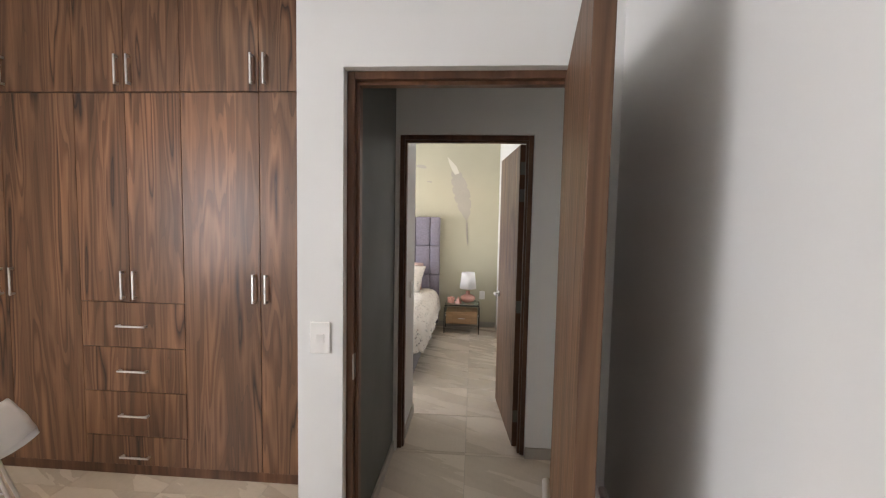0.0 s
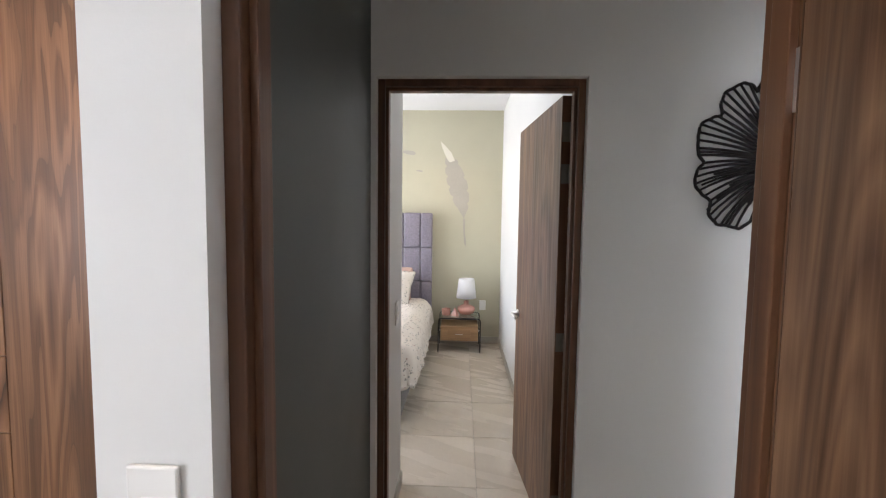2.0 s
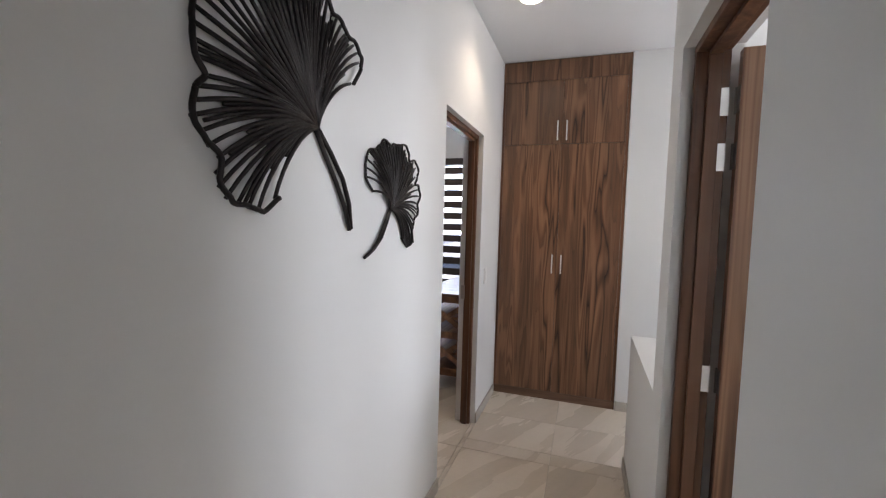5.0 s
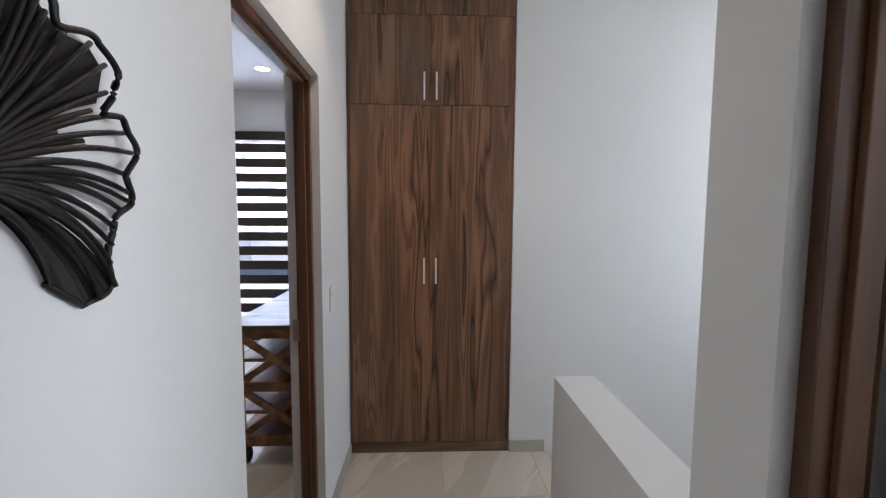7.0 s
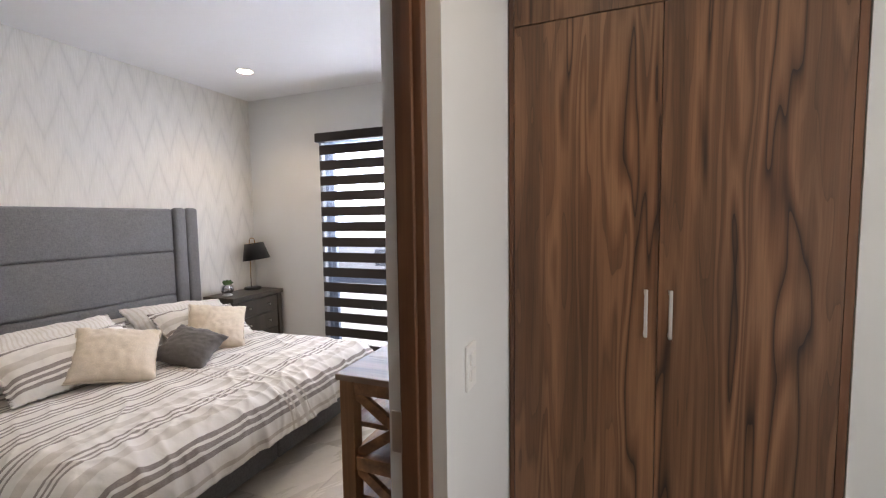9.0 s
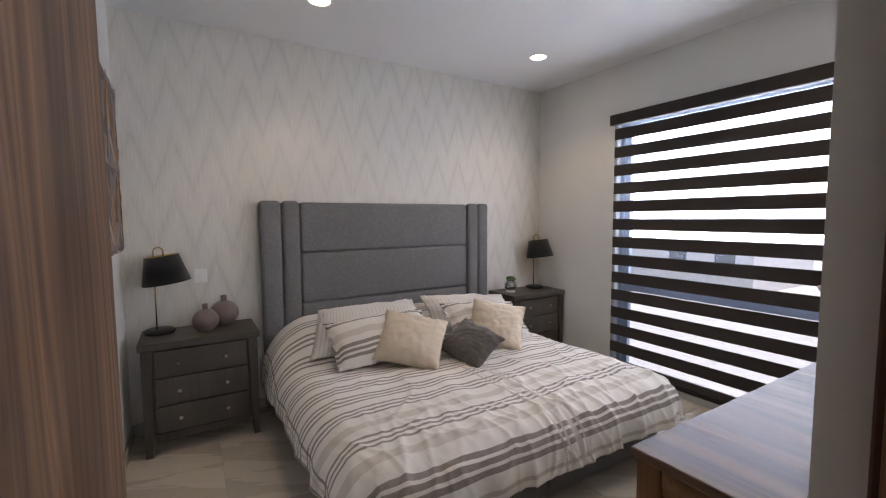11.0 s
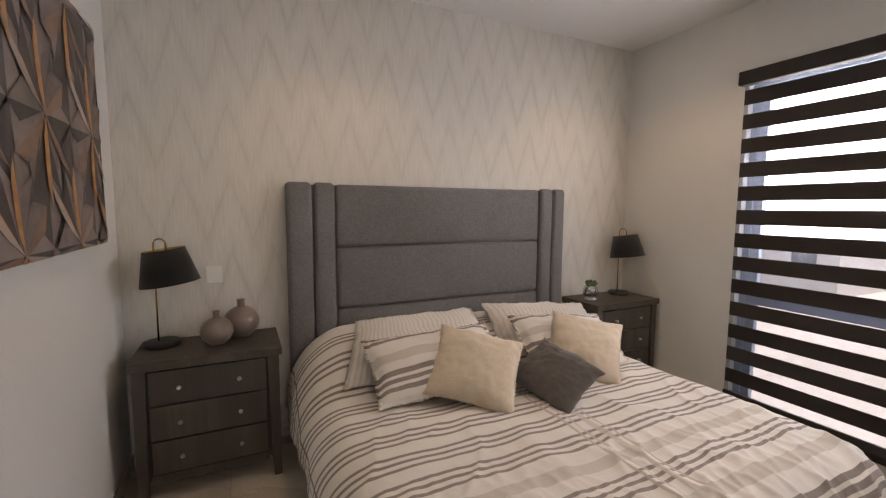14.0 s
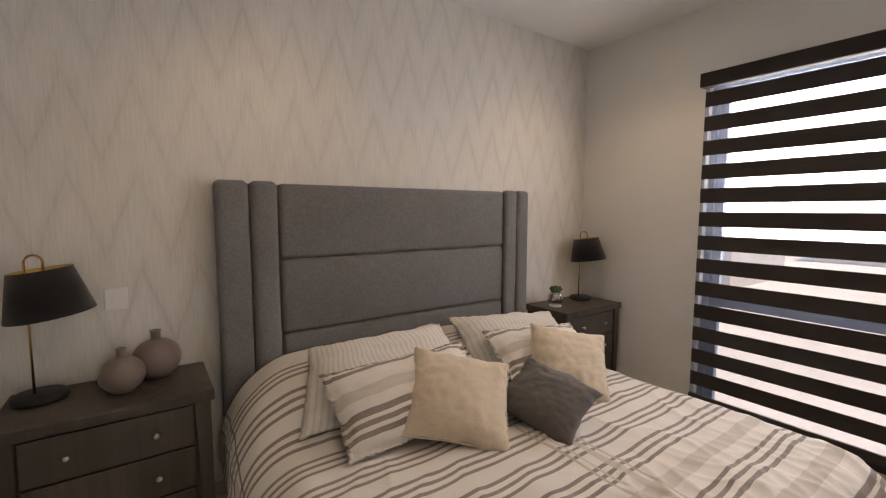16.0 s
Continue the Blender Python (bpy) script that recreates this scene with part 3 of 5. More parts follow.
TAUPE, BEIGE, PALE = (0.165, 0.125, 0.108), (0.50, 0.44, 0.37), (0.58, 0.53, 0.47)
across = []
for i in range(8):
    v0 = 0.155 + 0.168 * i
    across += [(v0, 0.017, TAUPE), (v0 + 0.040, 0.017, TAUPE), (v0 + 0.080, 0.016, TAUPE)]
across += [(1.50, 0.06, PALE), (1.624, 0.017, TAUPE), (1.664, 0.017, TAUPE), (1.703, 0.017, TAUPE), (1.79, 0.06, PALE),
           (1.932, 0.025, TAUPE), (1.972, 0.025, TAUPE), (2.012, 0.025, TAUPE), (2.10, 0.02, BEIGE)]
along = [(-0.035, 0.014, BEIGE), (0.0, 0.012, PALE), (0.055, 0.035, PALE), (0.108, 0.014, BEIGE), (-1.17, 0.014, TAUPE), (-1.21, 0.014, BEIGE), (-1.25, 0.014, TAUPE), (1.17, 0.014, TAUPE), (1.21, 0.014, BEIGE)]
DUVET = striped("striped_duvet_cotton", (0.77, 0.735, 0.685), across, along)
sham = []
for v0 in (0.06, 0.36):
    sham += [(v0, 0.022, TAUPE), (v0 + 0.04, 0.022, TAUPE), (v0 + 0.08, 0.03, TAUPE)]
SHAM = striped("striped_sham_cotton", (0.77, 0.735, 0.685), sham + [(0.22, 0.055, PALE)])
FINE = striped("fine_striped_cotton", (0.70, 0.67, 0.63), [], [(-0.5 + 0.032 * i, 0.012, PALE) for i in range(32)])


def floral_material():
    m, nt, p = nodes_of("floral_cotton")
    base = noise_tex(nt, coords(nt), 3.0, 3)
    col = ramp(nt, base, [(0.3, (0.66, 0.60, 0.53)), (0.7, (0.74, 0.69, 0.62))])
    for scale, size, colour, push in ((38, 0.26, (0.16, 0.17, 0.15), 0.0), (30, 0.2, (0.36, 0.24, 0.19), 3.7), (52, 0.24, (0.25, 0.25, 0.20), 7.1)):
        vec = coords(nt, (1.0, 0.62, 0.8))
        off = add(nt, "ShaderNodeVectorMath")
        off.inputs[1].default_value = (push, push * 0.7, push * 1.3)
        nt.links.new(vec, off.inputs[0])
        v = add(nt, "ShaderNodeTexVoronoi", Scale=scale, Randomness=1.0)
        nt.links.new(off.outputs[0], v.inputs["Vector"])
        spot = math_node(nt, "LESS_THAN", v.outputs["Distance"], size)
        gap = math_node(nt, "GREATER_THAN", noise_tex(nt, vec, 7.0 + push, 1), 0.5)
        col = mixed(nt, math_node(nt, "MULTIPLY", math_node(nt, "MULTIPLY", spot, gap), 0.85), col, colour)
    nt.links.new(col, p.inputs["Base Color"])
    p.inputs["Roughness"].default_value = 0.9
    bump(nt, p, noise_tex(nt, coords(nt), 13, 3), 0.3, 0.012)
    return m


FLORAL = floral_material()


def pillow(name, w, h, t, m, material, label, seed=0.0, pinch=0.06, flange=0.0, category="pillow", group="", n=36, lean=0.0, tip=0.0):
    """A stuffed cushion standing on its lower edge, facing local -y; cloth coordinates in metres.
    lean: how far its upper left corner is drawn in; tip: how far its upper right corner droops."""
    bm = bmesh.new()
    uv = bm.loops.layers.uv.new("cloth")
    where = {}
    sides = []
    for s in (-1, 1):
        grid = []
        for i in range(n + 1):
            row = []
            for j in range(n + 1):
                a, b = 2 * i / n - 1, 2 * j / n - 1
                rim = i in (0, n) or j in (0, n)
                if s == 1 and rim:
                    row.append(sides[0][i][j])
                    continue
                f = 1 - flange
                ea, eb = max(0.0, 1 - abs(a / f) ** 2.6), max(0.0, 1 - abs(b / f) ** 2.6)
                puff = (ea * eb) ** 0.5
                wr = noise.noise(Vector((a * 2.1 + seed, b * 2.1, s * 3.0 + seed))) * 0.09 + noise.noise(Vector((a * 5.0, b * 5.0 + seed, s))) * 0.016
                x = a * w / 2 * (1 - pinch * (1 - b * b))
                z = h / 2 + b * h / 2 * (1 - pinch * (1 - a * a))
                x += lean * max(0.0, -a) * (b + 1) / 2
                corner = max(0.0, a) ** 2 * max(0.0, b) ** 2
                z -= tip * corner
                gather = (1 - min(ea, eb)) * 0.010 * noise.noise(Vector((a * 13 + seed, b * 13, s * 2.0)))
                ripple = gather + 0.006 * noise.noise(Vector((a * 6 + seed, b * 6, 1.0)))
                y = s * t / 2 * (puff * (1 + wr)) + ripple - 0.0
                v = bm.verts.new((x + 0.012 * noise.noise(Vector((b * 3 + seed, a, 0))), y, z + 0.012 * noise.noise(Vector((a * 3, b + seed, 5)))))
                where[v] = (a * w / 2, (b + 1) * h / 2)
                row.append(v)
            grid.append(row)
        sides.append(grid)
    for s, g in zip((-1, 1), sides):
        for i in range(n):
            for j in range(n):
                q = [g[i][j], g[i + 1][j], g[i + 1][j + 1], g[i][j + 1]]
                f = bm.faces.new(q if s == -1 else list(reversed(q)))
                for loop in f.loops:
                    loop[uv].uv = where[loop.vert]
    ob = make(name, bm, material, smooth=True)
    ob.matrix_world = m
    tagged(ob, label, category, group)
    return ob


def piping(ob, w, h, pinch, material):
    """A sewn cord round a cushion's edge."""
    pts = []
    for k in range(64):
        q = k / 16
        c = int(q)
        f = 2 * (q - c) - 1
        a, b = ((f, -1), (1, f), (-f, 1), (-1, -f))[c]
        pts.append((a * w / 2 * (1 - pinch * (1 - b * b)), 0, h / 2 + b * h / 2 * (1 - pinch * (1 - a * a))))
    return part("piping", tube(pts, 0.0045, 6, closed=True), material, ob, "", True)


def edge_fold(s, half, r, flare):
    """Where cloth length s from the middle comes to lie: outwards and down."""
    if s <= half - r:
        return s, 0.0
    a = (s - (half - r)) / r
    if a < math.pi / 2:
        return half - r + r * math.sin(a), -(r - r * math.cos(a))
    e = s - (half - r) - r * math.pi / 2
    return half + flare * e, -r - e


def duvet(name, x_mid, half, y_head, y_foot, top, hem, r, material, label, seed=0.0, nu=150, nv=130, lumps=0.014, hump=0.0, pucker=0.0):
    """A quilt lying over a bed: falls over both sides and the foot, in folds that grow towards the hem. hump: how far it rises over the pillows below its head."""
    bm = bmesh.new()
    uv = bm.loops.layers.uv.new("cloth")
    length = (y_head - y_foot) - r + r * math.pi / 2 + (top - hem - r)
    grid = []
    for i in range(nu + 1):
        row = []
        for j in range(nv + 1):
            v = j / nv * length
            h = min(1.0, max(0.0, (0.66 - v) / 0.46))
            h = h * h * (3 - 2 * h)
            crown, bend = top + hump * h, r + 0.85 * hump * h
            side = half - bend + bend * math.pi / 2 + (crown - hem - bend)
            u = (2 * i / nu - 1) * side
            ox, du = edge_fold(abs(u), half, bend, 0.14)
            oy, dv = edge_fold(v, y_head - y_foot, r, 0.10)
            head = max(0.0, 1 - v / 0.35)
            z = crown + du + dv
            both = min(-du, -dv)
            k = min(1.0, both / r)
            x, y = ox * (1 - 0.10 * k) * (1 if u > 0 else -1), oy - 0.10 * k
            low = min(1.0, max(-du, -dv) / (crown - hem))
            big = noise.noise(Vector((u * 2.2 + seed, v * 2.2, 0.3)))
            fine = noise.noise(Vector((u * 7 + seed, v * 5.0, 2.3)))
            crease = 1 - abs(noise.noise(Vector((u * 4.5 + v * 3.5 + seed, v * 2.0 - u * 1.5, 7.7)))) * 2
            crease = max(0.0, crease) ** 3 * max(0.2, min(1.0, v / (0.7 * length)))
            lift = lumps * big + 0.5 * lumps * fine + 0.9 * lumps * crease
            near_foot = min(1.0, max(0.0, (v - 0.55 * length) / (0.3 * length)))
            ridge = max(0.0, 1 - 2.2 * abs(noise.noise(Vector((u * 6.5 + 1.2 * v + seed, v * 1.6 + u, 3.1)))))
            ridge2 = max(0.0, 1 - 2.6 * abs(noise.noise(Vector((u * 11 - 3.0 * v + seed, v * 3.2, 12.4)))))
            lift += pucker * near_foot * (ridge ** 2 + 0.6 * ridge2 ** 2)
            fold_u = 0.022 * low * noise.noise(Vector((v * 7.0 + seed, u * 0.8, 4.0))) if -du > -dv else 0
            fold_v = 0.026 * low * noise.noise(Vector((u * 7.0, v * 0.8, 9.0 + seed))) if -dv >= -du else 0
            x += (fold_u + lift * low) * (1 if u > 0 else -1)
            y += fold_v + lift * low
            hemline = hem + 0.03 * noise.noise(Vector((u * 1.5 + seed, v * 1.5, 1.0)))
            z = max(z + lift * (1 - low), hemline)
            vert = bm.verts.new((x_mid + x, y_head - y, z + 0.03 * head * (1 - low) * big))
            row.append((vert, (u, v)))
        grid.append(row)
    for i in range(nu):
        for j in range(nv):
            q = [grid[i][j], grid[i][j + 1], grid[i + 1][j + 1], grid[i + 1][j]]
            f = bm.faces.new([c[0] for c in q])
            for loop, c in zip(f.loops, q):
                loop[uv].uv = c[1]
    bmesh.ops.recalc_face_normals(bm, faces=bm.faces[:])
    ob = make(name, bm, material, smooth=True)
    thick = ob.modifiers.new("thickness", "SOLIDIFY")
    thick.thickness, thick.offset = 0.02, -1
    return tagged(ob, label, "duvet")


def cushion_block(x0, x1, y0, y1, z0, z1, bevel=0.018, swell=0.0):
    """An upholstered panel: a block with soft edges whose -y face swells a little."""
    bm = boxed(x0, x1, y0, y1, z0, z1, min(bevel, 0.45 * (y1 - y0)), segments=4)
    return bm


# ---- main bedroom: bed ----
BX = 4.5215
bed = thing("bed", pose(BX, 5.3, 0), "king bed with grey upholstered base and tall panelled headboard", "bed")


def local(bm, at):
    bmesh.ops.translate(bm, verts=bm.verts[:], vec=-Vector(at))
    return bm


AT = (BX, 5.3, 0)
board = part("headboard", local(boxed(3.48, 5.563, 6.285, 6.326, 0.02, 1.60, 0.015), AT), GREYCLOTH, bed)
for x0, x1 in ((3.446, 3.605), (3.605, 3.742), (5.33, 5.452), (5.452, 5.575)):
    part("side_bolster", local(cushion_block(x0 + 0.003, x1 - 0.003, 6.225, 6.30, 0.02, 1.613, 0.03), AT), GREYCLOTH, board, "", True)
for z0, z1 in ((1.208, 1.607), (0.807, 1.208), (0.40, 0.807)):
    part("panel", local(cushion_block(3.746, 5.326, 6.245, 6.30, z0 + 0.003, z1 - 0.003, 0.026), AT), GREYCLOTH, board, "", True)
for x0, x1 in ((3.565, 4.519), (4.524, 5.478)):
    part("box_base", local(boxed(x0, x1, 4.34, 6.23, 0.03, 0.30, 0.018, segments=3), AT), GREYCLOTH, bed, "", True)
    for fx in (x0 + 0.1, x1 - 0.1):
        for fy in (4.44, 6.1):
            part("foot", lathe([(0.0, 0), (0.022, 0), (0.026, 0.035), (0.0, 0.035)], 16, pose(fx - BX, fy - 5.3, 0)), BLACKMETAL, bed)
part("mattress", local(boxed(3.56, 5.483, 4.32, 6.22, 0.302, 0.46, 0.05, segments=4), AT), WHITECLOTH, bed, "white mattress", True)
duvet("duvet", BX, 1.10, 6.20, 4.20, 0.492, 0.255, 0.20, DUVET, "white cotton duvet with taupe woven stripes, slightly rumpled", 0.0, 260, 220, 0.013, 0.205, 0.015)

def placed(low_left, low_right, up):
    """A pose with x along the lower edge and z along up, the origin midway on the lower edge."""
    p, q, z = Vector(low_left), Vector(low_right), Vector(up).normalized()
    x = (q - p).normalized()
    z = (z - x * z.dot(x)).normalized()
    y = z.cross(x)
    m = Matrix((x, y, z)).transposed().to_4x4()
    m.translation = (p + q) / 2
    return m


# pillows, back row first
PB = "pillows on the striped bed"
pillow("pillow", 0.97, 0.44, 0.19, placed((3.64, 5.63, 0.535), (4.60, 5.66, 0.535), (0.0, 0.35, 0.25)), FINE, "white pillow with fine beige pinstripes against the headboard", 1.0, 0.03, 0.05, group=PB, lean=0.17)
pillow("pillow", 0.86, 0.46, 0.19, placed((4.66, 5.68, 0.535), (5.49, 5.62, 0.475), (0.0, 0.42, 0.30)), FINE, "white pillow with fine beige pinstripes against the headboard", 2.0, 0.03, 0.05, group=PB)
pillow("pillow", 0.76, 0.42, 0.17, placed((3.765, 5.40, 0.505), (4.51, 5.37, 0.535), (0.04, 0.31, 0.215)), SHAM, "white pillow sham with taupe woven stripes", 3.0, 0.04, 0.06, group=PB)
pillow("pillow", 0.72, 0.43, 0.17, placed((4.68, 5.44, 0.54), (5.39, 5.37, 0.49), (0.02, 0.36, 0.24)), SHAM, "white pillow sham with taupe woven stripes", 4.0, 0.04, 0.06, group=PB)
SC = "scatter cushions"
c = pillow("cushion", 0.46, 0.43, 0.17, placed((3.975, 5.40, 0.555), (4.335, 5.145, 0.475), (0.252, 0.218, 0.23)), CREAM, "cream linen scatter cushion with piped edge", 5.0, 0.07, category="cushion", group=SC)
piping(c, 0.46, 0.43, 0.07, CREAM)
c = pillow("cushion", 0.42, 0.41, 0.16, placed((4.75, 5.41, 0.535), (5.055, 5.165, 0.475), (0.16, 0.20, 0.25)), CREAM, "cream linen scatter cushion with piped edge", 6.0, 0.07, category="cushion", group=SC)
piping(c, 0.42, 0.41, 0.07, CREAM)
pillow("cushion", 0.42, 0.34, 0.15, placed((4.475, 5.41, 0.54), (4.555, 5.02, 0.48), (0.262, 0.084, 0.185)), CHARCOAL, "charcoal grey velvet scatter cushion", 7.5, 0.12, category="cushion", group=SC, tip=0.03)

# ---- bedside tables ----
TAUPEWOOD = wood("grey_painted_wood", (0.054, 0.045, 0.036), (0.068, 0.057, 0.047), (0.082, 0.069, 0.058), 0.42, rings=5.0)
bedside = thing("bedside_table", pose(3.035, 6.11, 0), "taupe-grey painted bedside table with three drawers and round knobs", "bedside table", "pair of bedside tables")
part("tabletop", boxed(-0.343, 0.343, -0.205, 0.205, 0.675, 0.72, 0.006), TAUPEWOOD, bedside)
part("body", boxed(-0.29, 0.29, -0.165, 0.20, 0.108, 0.673), TAUPEWOOD, bedside)
for sx in (-1, 1):
    for y0, y1 in ((-0.192, -0.135), (0.14, 0.197)):
        bm = boxed(min(sx * 0.268, sx * 0.328), max(sx * 0.268, sx * 0.328), y0, y1, 0.0, 0.674, 0.003)
        for v in bm.verts:
            if v.co.z < 0.05:
                v.co.x = sx * 0.328 + (v.co.x - sx * 0.328) * 0.66
        part("leg", bm, TAUPEWOOD, bedside)
part("apron", boxed(-0.268, 0.268, -0.180, -0.160, 0.092, 0.138, 0.002), TAUPEWOOD, bedside)
for z0, z1 in ((0.144, 0.309), (0.317, 0.487), (0.495, 0.664)):
    dr = part("drawer", boxed(-0.262, 0.262, -0.186, -0.160, z0, z1, 0.003), TAUPEWOOD, bedside)
    for kx in (-0.134, 0.134):
        part("knob", lathe([(0.0, 0), (0.005, 0), (0.005, 0.011), (0.0105, 0.016), (0.0115, 0.021), (0.009, 0.027), (0.0, 0.029)], 20, pose(kx, -0.185, (z0 + z1) / 2, 90)), KNOBMETAL, dr, "dull polished metal knob", True)
second = copy_thing(bedside, pose(5.985, 6.11, 0))


# ---- lamps, vases, plant ----
BLACKSHADE = fabric("black_lampshade", (0.008, 0.008, 0.009), 300, 0.2)
GOLDLINING = plain("gold_shade_lining", (0.60, 0.40, 0.14), 0.35, 0.85, vary=0.1)


def hook_lamp(m, label):
    lamp = thing("table_lamp", m, label, "lamp", "pair of hook lamps")
    part("base", lathe([(0.0, 0), (0.086, 0), (0.090, 0.006), (0.090, 0.019), (0.082, 0.025), (0.0, 0.025)], 40), BLACKMETAL, lamp, "round black base", True)
    pts = [(-0.015, 0, 0.02), (-0.015, 0, 0.28), (-0.015, 0, 0.51)]
    pts += [(0.0125 - 0.0275 * math.cos(math.pi * k / 10), 0, 0.542 + 0.030 * math.sin(math.pi * k / 10)) for k in range(11)]
    pts += [(0.04, 0, 0.49)]
    part("stem", tube(pts, 0.0045, 10), BRASS, lamp, "thin brass stem bent into a hook", True)
    bm = bmesh.new()
    n = 48
    rings = []
    for r, z in ((0.142, 0.0), (0.099, 0.182), (0.096, 0.182), (0.138, 0.0)):
        rings.append([bm.verts.new((r * math.cos(2 * math.pi * i / n), r * math.sin(2 * math.pi * i / n), z)) for i in range(n)])
    for k in range(4):
        a, b = rings[k], rings[(k + 1) % 4]
        for i in range(n):
            f = bm.faces.new((a[i], a[(i + 1) % n], b[(i + 1) % n], b[i]))
            f.material_index = 1 if k == 2 else 0
    sh = part("shade", bm, [BLACKSHADE, GOLDLINING], lamp, "tapered black fabric shade with gold lining", True)
    sh.matrix_basis = pose(0.055, 0, 0.335, 0, -7.5, 0)
    bulb = part("bulb", lathe([(0.0, 0), (0.013, 0), (0.014, 0.03), (0.028, 0.07), (0.024, 0.1), (0.0, 0.112)], 20), PLASTIC, lamp, "unlit white bulb", True)
    bulb.matrix_basis = pose(0.04, 0, 0.50, 180, 0, 0)
    return lamp


hook_lamp(pose(2.80, 6.195, 0.72, 0, 0, -4), "black hook-shaped table lamp with brass stem on the bedside table")
hook_lamp(pose(6.17, 6.19, 0.72, 0, 0, -60), "black hook-shaped table lamp with brass stem beside the plant")

CLAY = plain("mauve_glazed_ceramic", (0.205, 0.158, 0.138), 0.32, vary=0.12, grain=60, relief=0.03)


def bottle_vase(m, r, neck, label):
    prof = [(0.0, 0.0), (r * 0.45, 0.0)]
    for k in range(1, 14):
        a = -math.pi / 2 + 0.46 + k / 13 * (math.pi - 0.46 - 0.2)
        prof.append((r * math.cos(a), r * 0.9 + r * 0.93 * math.sin(a)))
    top = prof[-1][1]
    prof += [(r * 0.21, top + 0.006), (r * 0.20, top + neck * 0.6), (r * 0.235, top + neck), (r * 0.16, top + neck), (r * 0.14, top + neck * 0.3), (0.0, top + neck * 0.3)]
    ob = make("vase", lathe(prof, 48), CLAY, smooth=True)
    ob.matrix_world = m
    return tagged(ob, label, "vase", "bottle vases")


bottle_vase(pose(3.066, 6.10, 0.72), 0.081, 0.036, "small round mauve ceramic bottle vase on the bedside table")
bottle_vase(pose(3.188, 6.215, 0.72), 0.095, 0.040, "larger round mauve ceramic bottle vase on the bedside table")

CHROME = plain("mirror_chrome", (0.62, 0.62, 0.63), 0.08, 1.0, vary=0.03, relief=0.0)
LEAF = plain("succulent_leaf", (0.07, 0.14, 0.045), 0.5, vary=0.35, grain=30)
plant = thing("potted_plant", pose(5.77, 6.12, 0.72), "small succulent in a round mirrored silver pot", "plant")
part("saucer", lathe([(0.0, 0), (0.045, 0), (0.05, 0.008), (0.03, 0.014), (0.0, 0.014)], 32), PLASTIC, plant, "white saucer", True)
prof = [(0.0, 0.012), (0.028, 0.012)] + [(0.062 * math.cos(a), 0.07 + 0.062 * math.sin(a)) for a in [-1.05 + 0.2 * k for k in range(10)]] + [(0.036, 0.118), (0.0, 0.112)]
part("pot", lathe(prof, 40), CHROME, plant, "mirrored round pot", True)
rng = random.Random(4)
for k in range(34):
    az, el, ln = rng.uniform(0, 360), rng.uniform(15, 80), rng.uniform(0.03, 0.06)
    bm = lathe([(0.0, 0.0), (0.006, 0.01), (0.012, ln * 0.55), (0.009, ln * 0.85), (0.0, ln)], 8)
    for v in bm.verts:
        v.co.y *= 0.45
    ob = part("leaf", bm, LEAF, plant, "", True)
    ob.matrix_basis = pose(rng.uniform(-0.022, 0.022), rng.uniform(-0.022, 0.022), 0.112) @ pose(0, 0, 0, 0, 90 - el, az)


# ---- relief canvas on the west wall ----
def print_tone(name, dark, light):
    m, nt, p = nodes_of(name)
    c = ramp(nt, noise_tex(nt, coords(nt), 9.0, 4, 0.6), [(0.3, dark), (0.7, light)])
    isl = nt.nodes.new("ShaderNodeNewGeometry")
    c = mixed(nt, 0.6, c, ramp(nt, isl.outputs["Random Per Island"], [(0.0, (0.45,) * 3), (1.0, (1.0,) * 3)]), "MULTIPLY")
    nt.links.new(c, p.inputs["Base Color"])
    p.inputs["Roughness"].default_value = 0.5
    return m


TONES = [print_tone("slate_print", (0.15, 0.122, 0.12), (0.28, 0.225, 0.21)), print_tone("pale_slate_print", (0.34, 0.28, 0.25), (0.52, 0.43, 0.38)),
         print_tone("bronze_print", (0.40, 0.17, 0.06), (0.64, 0.33, 0.14)), print_tone("dark_slate_print", (0.045, 0.037, 0.04), (0.10, 0.082, 0.084)),
         print_tone("copper_slate_print", (0.20, 0.135, 0.115), (0.36, 0.215, 0.145))]
picture = thing("wall_picture", pose(2.605, 5.365, 1.755, 0, 0, 90), "square canvas picture of overlapping slate and bronze leaf shapes", "picture")
part("stretcher_canvas", boxed(-0.53, 0.53, -0.052, 0.0, -0.455, 0.455, 0.003), TONES[3], picture)
bm = bmesh.new()
rng = random.Random(11)


OUTLINES = {"shield": [(0, 0), (0.35, 0.85), (0.62, 1.0), (0.8, 0.62), (1, 0)], "kite": [(0, 0), (0.5, 1.0), (1, 0)],
            "petal": [(0, 0), (0.12, 0.45), (0.32, 0.86), (0.55, 1.0), (0.78, 0.78), (1, 0)], "blade": [(0, 0), (0.25, 0.7), (0.5, 1.0), (0.75, 0.72), (1, 0)]}


